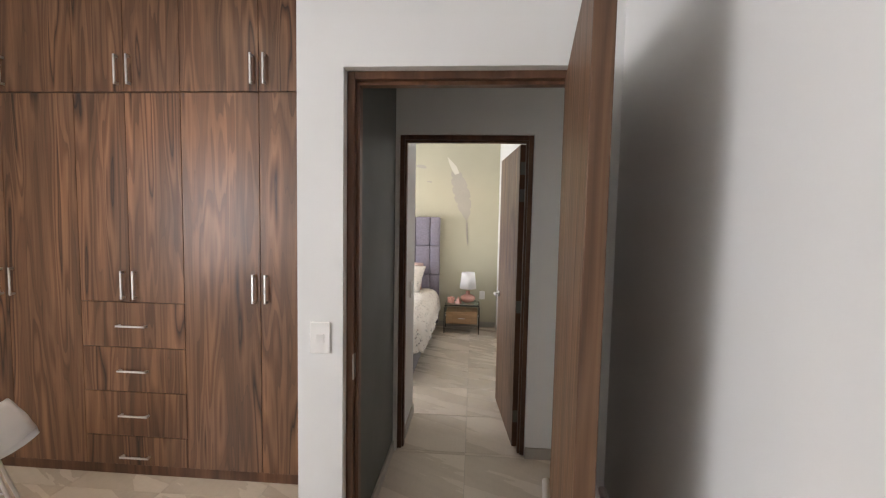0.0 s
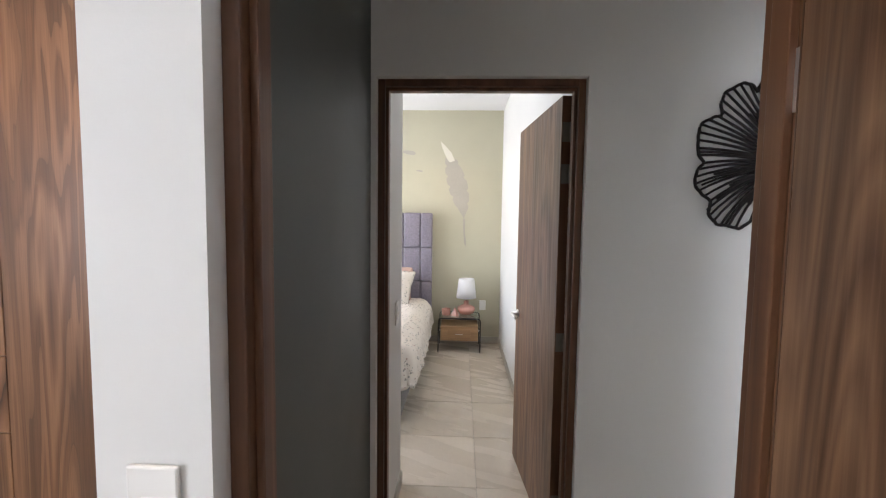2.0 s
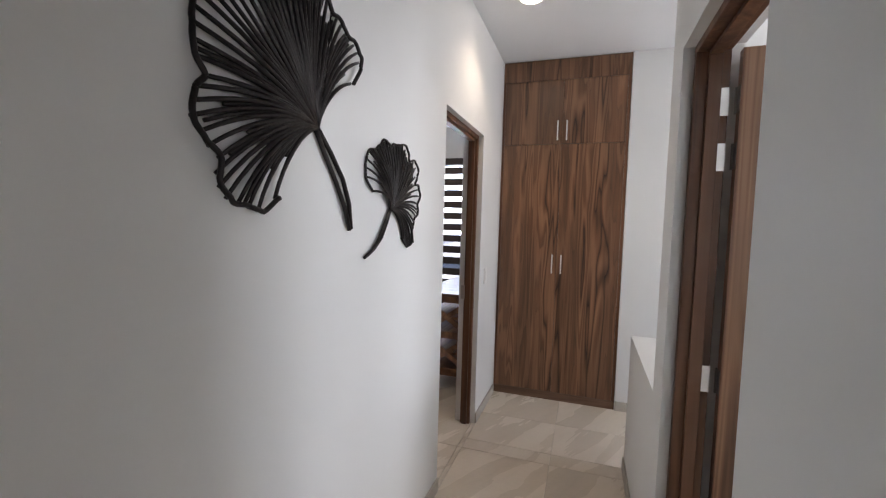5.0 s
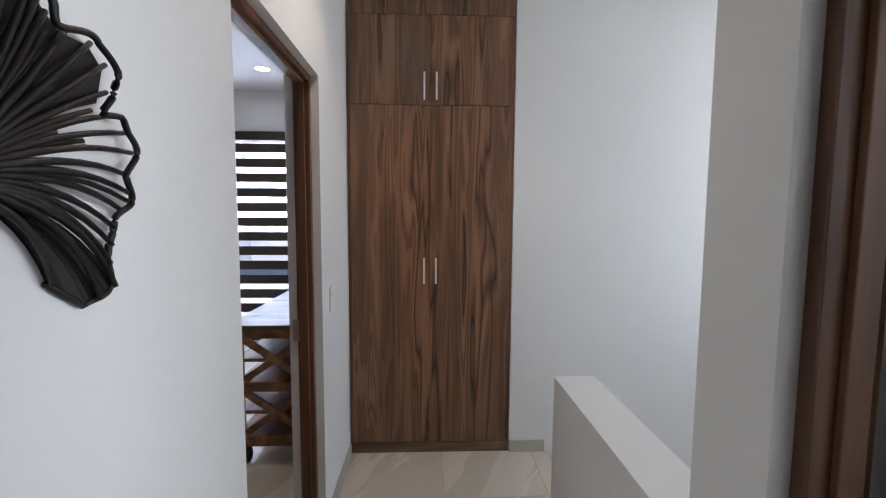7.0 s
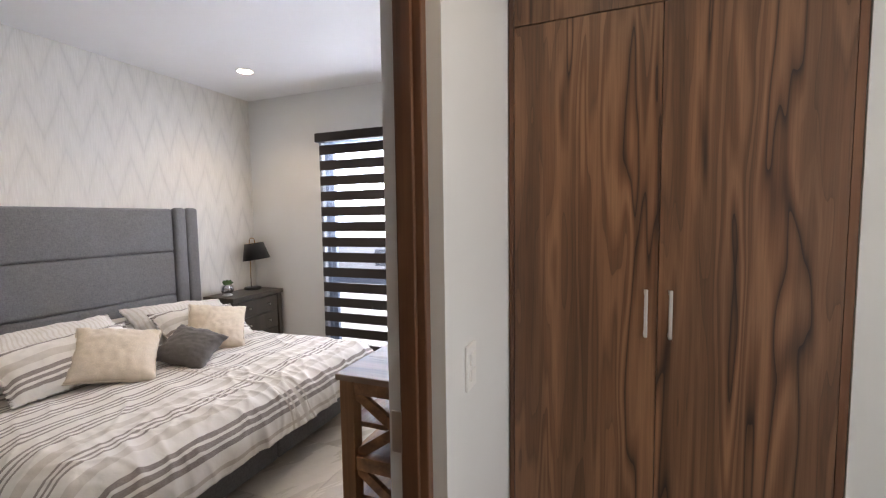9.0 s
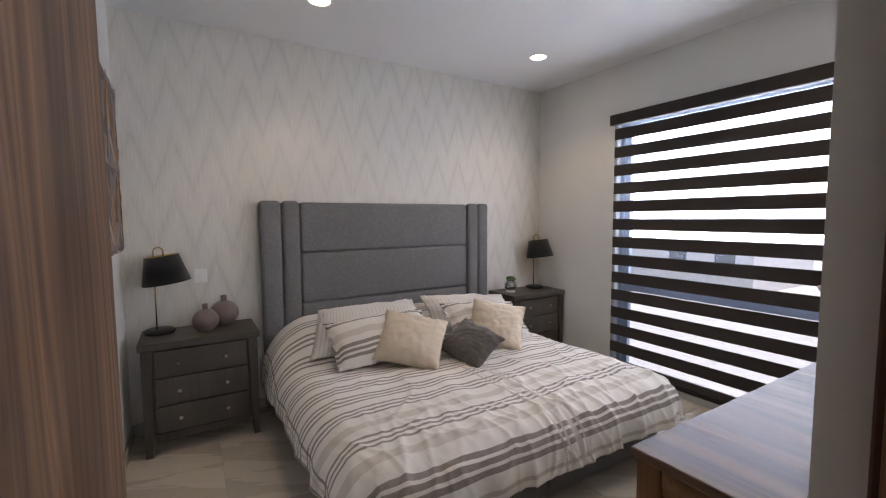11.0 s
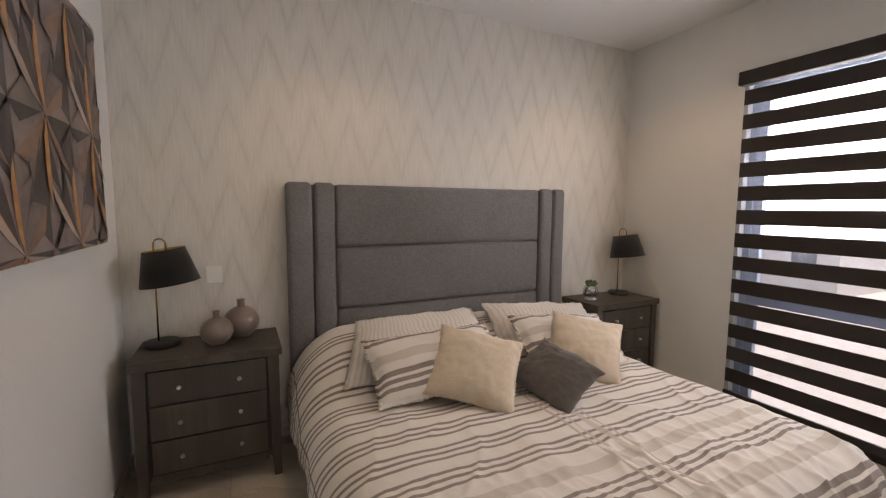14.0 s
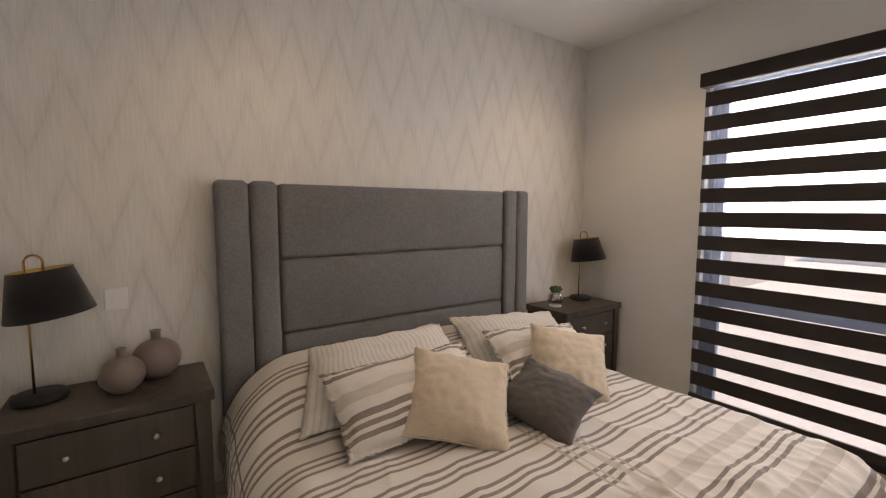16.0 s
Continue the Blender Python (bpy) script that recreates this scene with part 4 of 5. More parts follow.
def facet_leaf(cx, cz, ang, length, width, outline, tones, depth, ridge, begin=0.0):
    """A pointed leaf of two flat halves that meet in a ridge, cut off at the canvas's edge."""
    ca, sa = math.cos(ang), math.sin(ang)
    for sgn, tone in zip((-1, 1), tones):
        vs = []
        for k, (f, g) in enumerate(OUTLINES[outline]):
            along = begin + f * length
            x, z = cx + along * ca - sgn * g * width * sa, cz + along * sa + sgn * g * width * ca
            vs.append(bm.verts.new((min(0.529, max(-0.529, x)), -0.0535 - depth - (ridge if g == 0 else 0.0), min(0.454, max(-0.454, z)))))
        if max(v.co.x for v in vs) - min(v.co.x for v in vs) > 0.001 and max(v.co.z for v in vs) - min(v.co.z for v in vs) > 0.001:
            bm.faces.new(vs if sgn > 0 else list(reversed(vs))).material_index = tone


# heading, length, half width, outline, tones of the halves, ridge, start
PETALS = ((-90, 0.43, 0.150, "shield", (3, 0), 0.012, 0), (90, 0.43, 0.150, "shield", (0, 3), 0.012, 0), (-116, 0.25, 0.085, "kite", (0, 3), 0.010, 0),
          (-66, 0.27, 0.075, "kite", (3, 0), 0.010, 0), (66, 0.25, 0.075, "kite", (3, 0), 0.010, 0), (112, 0.27, 0.085, "kite", (0, 3), 0.010, 0),
          (0, 0.229, 0.085, "kite", (3, 0), 0.012, 0), (180, 0.229, 0.085, "kite", (0, 3), 0.012, 0),
          (-146, 0.26, 0.080, "petal", (0, 4), 0.012, 0), (37, 0.22, 0.072, "petal", (4, 0), 0.012, 0), (-146, 0.12, 0.026, "petal", (2, 4), 0.002, 0.08), (37, 0.10, 0.022, "petal", (2, 4), 0.002, 0.07),
          (-42, 0.27, 0.018, "blade", (4, 1), 0.012, 0), (139, 0.33, 0.019, "blade", (2, 1), 0.012, 0), (-89, 0.30, 0.016, "blade", (2, 1), 0.014, 0), (97, 0.28, 0.015, "blade", (4, 2), 0.014, 0))
for r in range(2, -3, -1):
    for q in range(-2, 3):
        nx, nz = -0.071 + (q + (0.53 if r % 2 else 0.0)) * 0.458, -0.008 + r * 0.424
        for k, (deg, ln, wd, outline, tones, ridge, begin) in enumerate(PETALS):
            facet_leaf(nx, nz, radians(deg + rng.uniform(-1.5, 1.5)), ln * rng.uniform(0.97, 1.03), wd * rng.uniform(0.95, 1.05), outline, tones, 0.0006 * k, 0.4 * ridge, begin)
tagged(part("leaf_relief", bm, TONES, picture), kind="stuff")

# ---- window and banded blind ----
# blue sky light on the shaded grey metal is put into its colour
ALU = plain("sky_tinted_aluminium", (0.34, 0.42, 0.55), 0.4, 0.3, vary=0.05, grain=120, relief=0.01)


def glass_material():
    m, nt, p = nodes_of("window_glass")
    p.inputs["Base Color"].default_value = (0.95, 0.97, 1.0, 1)
    p.inputs["Roughness"].default_value = 0.0
    p.inputs["Transmission Weight"].default_value = 1.0
    p.inputs["IOR"].default_value = 1.02
    return m


GLASS = glass_material()


def window(name, m, w, h, bars, label):
    """A metal window, w wide and h high, facing local y, with upright bars and one transom."""
    t = thing(name, m, label, "window", "", "structure")
    f = 0.045
    for x0, x1, z0, z1 in ((-w / 2, -w / 2 + f, 0, h), (w / 2 - f, w / 2, 0, h), (-w / 2 + f, w / 2 - f, 0, f), (-w / 2 + f, w / 2 - f, h - f, h)):
        part("window_frame", boxed(x0, x1, -0.03, 0.03, z0, z1, 0.003), ALU, t)
    for kind, pos, size in bars:
        if kind == "v":
            part("mullion", boxed(pos - size / 2, pos + size / 2, -0.022, 0.022, f, h - f, 0.003), ALU, t)
        else:
            part("transom", boxed(-w / 2 + f, w / 2 - f, -0.024, 0.024, pos - size / 2, pos + size / 2, 0.003), ALU, t)
    pane = part("pane", boxed(-w / 2 + f, w / 2 - f, -0.003, 0.003, f, h - f), GLASS, t)
    pane.visible_shadow = False
    return t


window_1 = window("window_1", pose(6.44, 4.42, 0.06, 0, 0, -90), 1.84, 2.27, [("v", -0.845, 0.06), ("v", 0.845, 0.06), ("h", 0.785, 0.09)], "tall grey aluminium window behind the banded blind")
part("sill_track", boxed(-0.93, 0.93, -0.092, -0.081, 0.0, 0.05), BLACKMETAL, window_1, "dark floor track")
window("window_2", pose(-3.12, -0.8, 0.85, 0, 0, 90), 1.2, 1.4, [("v", 0.0, 0.05)], "grey aluminium study window")
window("window_3", pose(-2.78, 4.9, 0.5, 0, 0, 90), 1.6, 1.8, [("v", 0.0, 0.05)], "grey aluminium bedroom window")
# stair window is assumed, never in view
window("window_4", pose(3.2, -0.68, 0.95), 1.0, 1.5, [], "grey aluminium stair window, assumed and out of view")
# added bathroom window that lets the corridor's extra daylight in
window("window_5", pose(1.6, -0.05, 1.3), 0.8, 1.0, [], "grey aluminium bathroom window, added out of view")

BANDCLOTH = fabric("dark_brown_blind_cloth", (0.028, 0.022, 0.022), 500, 0.2)


def sheer_material():
    m, nt, p = nodes_of("sheer_blind_cloth")
    p.inputs["Base Color"].default_value = (0.34, 0.36, 0.40, 1)
    p.inputs["Roughness"].default_value = 0.9
    out = nt.nodes["Material Output"]
    clear = nt.nodes.new("ShaderNodeBsdfTransparent")
    through_cloth = nt.nodes.new("ShaderNodeBsdfTranslucent")
    through_cloth.inputs["Color"].default_value = (0.14, 0.16, 0.20, 1)
    clear.inputs["Color"].default_value = (0.86, 0.89, 0.95, 1)
    mesh_noise = noise_tex(nt, coords(nt), 900, 1)
    a, b = nt.nodes.new("ShaderNodeMixShader"), nt.nodes.new("ShaderNodeMixShader")
    a.inputs[0].default_value = 0.4
    nt.links.new(p.outputs[0], a.inputs[1])
    nt.links.new(through_cloth.outputs[0], a.inputs[2])
    nt.links.new(math_node(nt, "ADD", math_node(nt, "MULTIPLY", mesh_noise, 0.12), 0.78), b.inputs[0])
    nt.links.new(a.outputs[0], b.inputs[1])
    nt.links.new(clear.outputs[0], b.inputs[2])
    nt.links.new(b.outputs[0], out.inputs["Surface"])
    return m


SHEER = sheer_material()
blind = thing("roller_blind", pose(6.335, 4.40, 0.0), "dark brown and sheer banded roller blind, half open", "blind")
BW = 0.965
part("cassette", boxed(-0.05, 0.024, -BW - 0.01, BW + 0.01, 2.292, 2.385, 0.008), BANDCLOTH, blind, "dark brown blind cassette")
zt = 2.264
part("sheer_band", boxed(-0.0006, 0.0006, -BW + 0.012, BW - 0.012, zt, 2.292), SHEER, blind, "sheer white band")
for k in range(13):
    z1 = zt - k * 0.1614
    part("dark_band", boxed(-0.001, 0.001, -BW + 0.012, BW - 0.012, z1 - 0.099, z1), BANDCLOTH, blind, "opaque dark band")
    if k < 13:
        part("sheer_band", boxed(-0.0006, 0.0006, -BW + 0.012, BW - 0.012, z1 - 0.1614, z1 - 0.099), SHEER, blind, "sheer white band")
part("bottom_rail", boxed(-0.012, 0.012, -BW + 0.008, BW - 0.008, 0.110, 0.164, 0.004), BANDCLOTH, blind, "dark bottom rail")

# ---- outside: ground and houses ----
EARTH = plain("pale_ground", (0.55, 0.53, 0.50), 0.9, vary=0.2, grain=3, spread=0.08)
RENDER = plain("house_render", (0.58, 0.55, 0.52), 0.85, vary=0.1, grain=8, spread=0.4)
RENDER2 = plain("terracotta_render", (0.45, 0.24, 0.16), 0.85, vary=0.12, grain=8, spread=0.4)
DARKGLASS = plain("dark_window_glass", (0.03, 0.04, 0.05), 0.1, vary=0.1, relief=0)
bm = bmesh.new()
bmesh.ops.create_grid(bm, x_segments=4, y_segments=4, size=900)
bmesh.ops.translate(bm, verts=bm.verts[:], vec=(0, 0, -3.2))
tagged(make("ground", bm, EARTH), "pale dry ground outside the house", "ground", "", "structure")


def house(m, w, d, h, material, label):
    t = thing("house", m, label, "house", "houses across the street")
    part("wall", boxed(0, d, -w / 2, w / 2, 0, h), material, t)
    part("roof", boxed(-0.15, d + 0.15, -w / 2 - 0.15, w / 2 + 0.15, h, h + 0.35), RENDER, t)
    for s in range(max(1, int(h // 2.9))):
        for q in range(int(w // 3)):
            y = -w / 2 + 1.6 + q * 3
            wd = part("window", boxed(-0.03, 0.04, y - 0.6, y + 0.6, s * 2.9 + 1.0, s * 2.9 + 2.3), DARKGLASS, t)
            part("sill", boxed(-0.09, 0.0, y - 0.68, y + 0.68, s * 2.9 + 0.92, s * 2.9 + 1.0), RENDER, wd)
    return t


rng = random.Random(8)
for k in range(11):
    house(pose(30 + rng.uniform(0, 14) + (k % 2) * 16, -26 + k * 7.5, -3.2, 0, 0, rng.uniform(-4, 4)), rng.uniform(6, 9), 8, rng.choice((3.2, 3.4, 6.2)), RENDER2 if k % 3 == 1 else RENDER,
          "flat-roofed terracotta house across the street" if k % 3 == 1 else "flat-roofed pale rendered house across the street")


# ---- rustic console ----
console = thing("console_table", pose(3.99, 2.992, 0), "rustic brown wooden console with crossed end braces and black feet", "console table")
CL, CD = 1.35, 0.508
RUSTIC_X = wood("rustic_pine_level", (0.08, 0.030, 0.010), (0.235, 0.105, 0.040), (0.37, 0.185, 0.078), 0.5, rings=5.0, along="X")
RUSTIC_TOP = wood("rustic_pine_top", (0.06, 0.03, 0.018), (0.15, 0.085, 0.05), (0.24, 0.145, 0.09), 0.3, rings=6.0, along="Y", fine_scale=1.6)
part("tabletop", boxed(-0.012, CL, -0.004, CD + 0.012, 0.832, 0.858, 0.004), RUSTIC_TOP, console)
for x0 in (0.0, CL - 0.065):
    for y0 in (0.0, CD - 0.065):
        part("post", boxed(x0, x0 + 0.06, y0, y0 + 0.065, 0.12, 0.831, 0.004), RUSTIC, console)
for x0 in (0.006, CL - 0.056):
    for z0, z1 in ((0.12, 0.185), (0.455, 0.515), (0.775, 0.831)):
        part("rail", boxed(x0, x0 + 0.045, 0.066, CD - 0.066, z0, z1, 0.003), RUSTIC_X, console)
    for zc, hh in ((0.32, 0.135), (0.645, 0.13)):
        for s in (-1, 1):
            ln = math.hypot(CD - 0.13, 2 * hh)
            ang = math.degrees(math.atan2(2 * hh, CD - 0.13)) * s
            ob = part("brace", boxed(0.0, 0.022, -ln / 2, ln / 2, -0.021, 0.021, 0.002), RUSTIC_X, console)
            ob.matrix_basis = pose(x0 + 0.006 + (0.004 if s > 0 else 0.010), CD / 2, zc, ang, 0, 0)
for z in (0.155, 0.30, 0.475, 0.62):
    part("shelf", boxed(0.052, CL - 0.06, 0.02, CD - 0.01, z, z + 0.022, 0.002), RUSTIC_X, console)
part("back_panel", boxed(0.06, CL - 0.06, 0.002, 0.014, 0.14, 0.831), RUSTIC, console)
for y0 in (0.0, CD - 0.045):
    part("front_rail", boxed(0.06, CL - 0.065, y0, y0 + 0.045, 0.785, 0.831, 0.003), RUSTIC_X, console)
for x0 in (0.05, CL - 0.06):
    for y0 in (0.05, CD - 0.06):
        part("foot", lathe([(0.0, 0.0), (0.022, 0.0), (0.034, 0.02), (0.040, 0.055), (0.034, 0.09), (0.026, 0.105), (0.028, 0.12), (0.0, 0.12)], 24, pose(x0, y0, 0)), BLACKMETAL, console, "turned black foot", True)

POTBROWN = plain("brown_glazed_pot", (0.16, 0.085, 0.045), 0.3, vary=0.2, grain=40)
PETAL = plain("white_petal", (0.75, 0.72, 0.72), 0.6, vary=0.06, grain=60)
STALK = plain("dark_green_stalk", (0.05, 0.07, 0.03), 0.6, vary=0.2)
flowers = thing("flower_vase", pose(4.62, 3.20, 0.858), "brown vase with white orchid flowers on the console", "vase")
part("vase", lathe([(0.0, 0), (0.045, 0), (0.062, 0.03), (0.066, 0.07), (0.045, 0.11), (0.04, 0.125), (0.032, 0.125), (0.0, 0.09)], 32), POTBROWN, flowers, "brown glazed vase", True)
for k, az in enumerate((20, 140, 255)):
    q = radians(az)
    reach = 0.09 + 0.02 * k
    pts = [(0, 0, 0.09), (reach * 0.3 * math.cos(q), reach * 0.3 * math.sin(q), 0.22), (reach * 0.7 * math.cos(q), reach * 0.7 * math.sin(q), 0.32 + 0.03 * k), (reach * math.cos(q), reach * math.sin(q), 0.36 + 0.03 * k)]
    part("stalk", tube(pts, 0.0035, 8), STALK, flowers)
    for b in range(4):
        f = 0.55 + 0.15 * b
        px, py, pz = pts[2][0] * f * 1.35, pts[2][1] * f * 1.35, 0.24 + 0.045 * b + 0.03 * k
        bm = bmesh.new()
        for petal in range(5):
            lathe([(0.0, 0), (0.012, 0.008), (0.02, 0.025), (0.014, 0.038), (0.0, 0.042)], 8, pose(px, py, pz) @ pose(0, 0, 0, 20 * b, 0, az) @ pose(0, 0, 0, 0, 72 * petal, 0) @ Matrix.Diagonal((1, 0.25, 1, 1)), bm)
        part("blossom", bm, PETAL, flowers, "white blossom", True)


# ---- corridor: ginkgo wall art ----
def ginkgo(at, edge, stem, thick, ribs, solid, label, seed):
    """A cut-metal ginkgo leaf on the wall: edge gives (degrees, reach) round the fan, stem its points, solid the closed sectors."""
    t = thing("wall_art", pose(*at), label, "wall art", "ginkgo leaves")

    def reach(a):
        for (a0, r0), (a1, r1) in zip(edge, edge[1:]):
            if a0 <= a <= a1:
                f = (a - a0) / (a1 - a0)
                return r0 + (r1 - r0) * (f * f * (3 - 2 * f))
        return edge[-1][1]

    lo, hi = edge[0][0], edge[-1][0]
    rng = random.Random(seed)
    n = ribs * 6
    rim = []
    for k in range(n + 1):
        a = lo + (hi - lo) * k / n
        r = reach(a) + 0.004 * abs(math.sin(k * math.pi / 12)) - 0.003
        rim.append((r * math.cos(radians(a)), -0.016 - 0.010 * math.sin(radians(2 * a)), r * math.sin(radians(a))))
    part("rim", tube(rim, thick * 1.05, 8), IRON, t, "", True)
    for k in range(ribs + 1):
        a = lo + (hi - lo) * k / ribs
        a0 = lo + (hi - lo) * (0.5 + (k / ribs - 0.5) * 0.55)
        r = reach(a)
        pts = []
        for s in range(9):
            f = s / 8
            ang = radians(a0 + (a - a0) * f ** 0.7)
            rr = r * f
            pts.append((rr * math.cos(ang), -0.013 - 0.010 * math.sin(math.pi * f) * (1 + 0.4 * math.sin(k)), rr * math.sin(ang)))
        fat = [thick * (1.3 - 0.5 * f / 8) for f in range(9)]
        part("rib", tube(pts, fat, 6), IRON, t, "", True)
        if k < ribs and rng.random() < 0.55:
            am = a + (hi - lo) / ribs * 0.5
            a0m = lo + (hi - lo) * (0.5 + ((k + 0.5) / ribs - 0.5) * 0.55)
            f0 = rng.uniform(0.15, 0.35)
            f1 = rng.uniform(0.55, 1.0)
            pts = []
            for s in range(6):
                f = f0 + (f1 - f0) * s / 5
                ang = radians(a0m + (am - a0m) * f ** 0.7)
                pts.append((reach(am) * f * math.cos(ang), -0.012 - 0.008 * math.sin(math.pi * f), reach(am) * f * math.sin(ang)))
            part("vein", tube(pts, thick * 0.8, 6), IRON, t, "", True)
    for s0, s1, inner in solid:
        bm = bmesh.new()
        rows = []
        m = 14
        for k in range(m + 1):
            a = s0 + (s1 - s0) * k / m
            a0 = lo + (hi - lo) * (0.5 + ((a - lo) / (hi - lo) - 0.5) * 0.55)
            row = []
            for s in range(8):
                f = inner + (0.99 - inner) * s / 7
                ang = radians(a0 + (a - a0) * f ** 0.7)
                row.append((bm.verts.new((reach(a) * f * math.cos(ang), -0.009 + 0.002 * (k % 2), reach(a) * f * math.sin(ang))),
                            bm.verts.new((reach(a) * f * math.cos(ang), -0.005, reach(a) * f * math.sin(ang)))))
            rows.append(row)
        for p, q in zip(rows, rows[1:]):
            for s in range(7):
                bm.faces.new((p[s][0], p[s + 1][0], q[s + 1][0], q[s][0]))
                bm.faces.new((p[s][1], q[s][1], q[s + 1][1], p[s + 1][1]))
        part("lobe_plate", bm, IRON, t)
    for shift in (-1, 1):
        pts = []
        for k, (x, z) in enumerate(stem):
            f = k / (len(stem) - 1)
            open_ = 0.013 * math.sin(math.pi * min(1, f * 1.02)) + 0.004
            pts.append((x + shift * open_, -0.012, z + shift * open_ * 0.45))
        part("stem_bar", tube(pts, thick * 1.25, 8), IRON, t, "", True)
    return t


IRON = plain("dark_cast_metal", (0.022, 0.018, 0.017), 0.42, 0.55, vary=0.35, grain=90, relief=0.25)
ginkgo((1.48, 2.827, 1.738), [(45, 0.24), (47, 0.31), (51, 0.339), (60, 0.343), (65, 0.328), (73, 0.343), (79, 0.338), (85, 0.365), (90, 0.362), (92, 0.341), (94, 0.372), (99, 0.389), (105, 0.39), (111, 0.383), (116, 0.36), (118, 0.338), (119.5, 0.383), (123, 0.402), (133, 0.413), (138, 0.402), (144, 0.363), (148, 0.386), (155, 0.414), (160, 0.405), (171, 0.386), (176, 0.358), (181, 0.384), (189, 0.396), (195, 0.377), (201, 0.352), (208, 0.378), (215, 0.374), (221, 0.341), (227, 0.32), (231, 0.26)],
       [(0.0, 0.0), (0.056, -0.062), (0.118, -0.133), (0.160, -0.205), (0.181, -0.279)], 0.0060, 44, [(84, 117, 0.05)], "large dark metal ginkgo leaf hanging on the corridor wall", 3)
ginkgo((1.949, 2.827, 1.533), [(-43, 0.17), (-41, 0.235), (-31, 0.266), (-22, 0.239), (-9, 0.237), (-2, 0.271), (6, 0.26), (14, 0.288), (24, 0.273), (28, 0.235), (32, 0.274), (36, 0.298), (45, 0.292), (55, 0.246), (59, 0.267), (68, 0.279), (78, 0.255), (88, 0.246), (92, 0.231), (95, 0.244), (105, 0.258), (111, 0.241), (119, 0.239), (131, 0.255), (140, 0.238), (151, 0.211), (157, 0.15)],
       [(0.0, 0.0), (-0.038, -0.054), (-0.086, -0.115), (-0.140, -0.152), (-0.188, -0.17)], 0.0046, 32, [(30, 128, 0.05), (-43, -28, 0.05)], "small dark metal ginkgo leaf hanging on the corridor wall", 5)

# ---- green bedroom ----
GB = (-1.02, 5.2, 0)
gbed = thing("bed", pose(*GB), "bed with tall lilac-grey tufted headboard", "bed")
hb = part("headboard", local(boxed(-1.84, -0.19, 6.20, 6.276, 0.05, 1.59, 0.01), GB), LILAC, gbed)
edges = [-0.184, -0.324, -0.53, -0.74, -0.95, -1.16, -1.37, -1.58, -1.72, -1.846]
for x1, x0 in zip(edges, edges[1:]):
    for z0, z1 in ((1.183, 1.60), (0.77, 1.183), (0.36, 0.77)):
        part("tufted_square", local(boxed(x0 + 0.001, x1 - 0.001, 6.135, 6.225, z0 + 0.001, z1 - 0.001, 0.022, segments=4), GB), LILAC, hb, "", True)
part("box_base", local(boxed(-1.78, -0.26, 4.10, 6.13, 0.04, 0.33, 0.018, segments=3), GB), GREYCLOTH, gbed, "", True)
part("mattress", local(boxed(-1.76, -0.28, 4.10, 6.13, 0.332, 0.54, 0.05, segments=4), GB), WHITECLOTH, gbed, "white mattress", True)
for fx in (-1.68, -0.36):
    for fy in (4.2, 6.0):
        part("foot", lathe([(0.0, 0), (0.025, 0), (0.03, 0.045), (0.0, 0.045)], 16, pose(fx - GB[0], fy - GB[1], 0)), BLACKMETAL, gbed)
duvet("duvet", -1.02, 0.86, 6.05, 4.06, 0.585, 0.29, 0.2, FLORAL, "white duvet with small floral sprigs", 21.0, 90, 90)
pillow("pillow", 0.62, 0.44, 0.16, pose(-0.72, 5.92, 0.57, -32, 0, 0), PINKCLOTH, "blush pink pillow against the tufted headboard", 8.0, 0.04, group="pillows on the floral bed")
pillow("pillow", 0.60, 0.46, 0.17, pose(-0.70, 5.66, 0.565, -36, 3, -8), FLORAL, "white floral pillow on the made bed", 9.0, 0.05, 0.05, group="pillows on the floral bed")
pillow("pillow", 0.60, 0.46, 0.17, pose(-1.38, 5.66, 0.565, -36, 0, 4), FLORAL, "white floral pillow on the made bed", 10.0, 0.05, 0.05, group="pillows on the floral bed")

CLEARGLASS, cg_nt, cg = nodes_of("clear_glass_top")
cg.inputs["Base Color"].default_value = (0.88, 0.95, 0.92, 1)
cg.inputs["Roughness"].default_value = 0.02
cg.inputs["Transmission Weight"].default_value = 0.95
cg.inputs["IOR"].default_value = 1.2
night = thing("nightstand", pose(0.158, 6.02, 0), "black wire nightstand with glass top and mango wood drawer", "nightstand")
NH = 0.395
for y in (-0.175, 0.175):
    pts = [(-0.24, y, 0.0), (-0.24, y, NH - 0.03), (-0.235, y, NH - 0.012), (-0.222, y, NH - 0.004), (0.222, y, NH - 0.004), (0.235, y, NH - 0.012), (0.24, y, NH - 0.03), (0.24, y, 0.0)]
    part("wire_hoop", tube(pts, 0.006, 8), BLACKMETAL, night, "black metal hoop")
for x in (-0.24, 0.24):
    part("wire_rail", tube([(x, -0.175, 0.215), (x, 0.175, 0.215)], 0.005, 8), BLACKMETAL, night)
tp = part("glass_top", boxed(-0.228, 0.228, -0.19, 0.19, NH, NH + 0.008, 0.002), CLEARGLASS, night, "clear glass top")
boxy = part("drawer_box", boxed(-0.215, 0.215, -0.17, 0.17, 0.135, 0.30, 0.004), OAKBOX, night, "mango wood drawer box")
dfr = part("drawer", boxed(-0.13, 0.13, -0.178, -0.168, 0.155, 0.275, 0.003), OAKBOX, boxy)
for x in (-0.228, 0.228):
    part("side_bracket", boxed(x - 0.013, x + 0.013, -0.012, 0.012, 0.207, 0.223), STEEL, night)
part("pull", tube([(-0.04, -0.178, 0.215), (-0.038, -0.195, 0.215), (0.038, -0.195, 0.215), (0.04, -0.178, 0.215)], 0.004, 8), STEEL, night, "steel drawer pull")

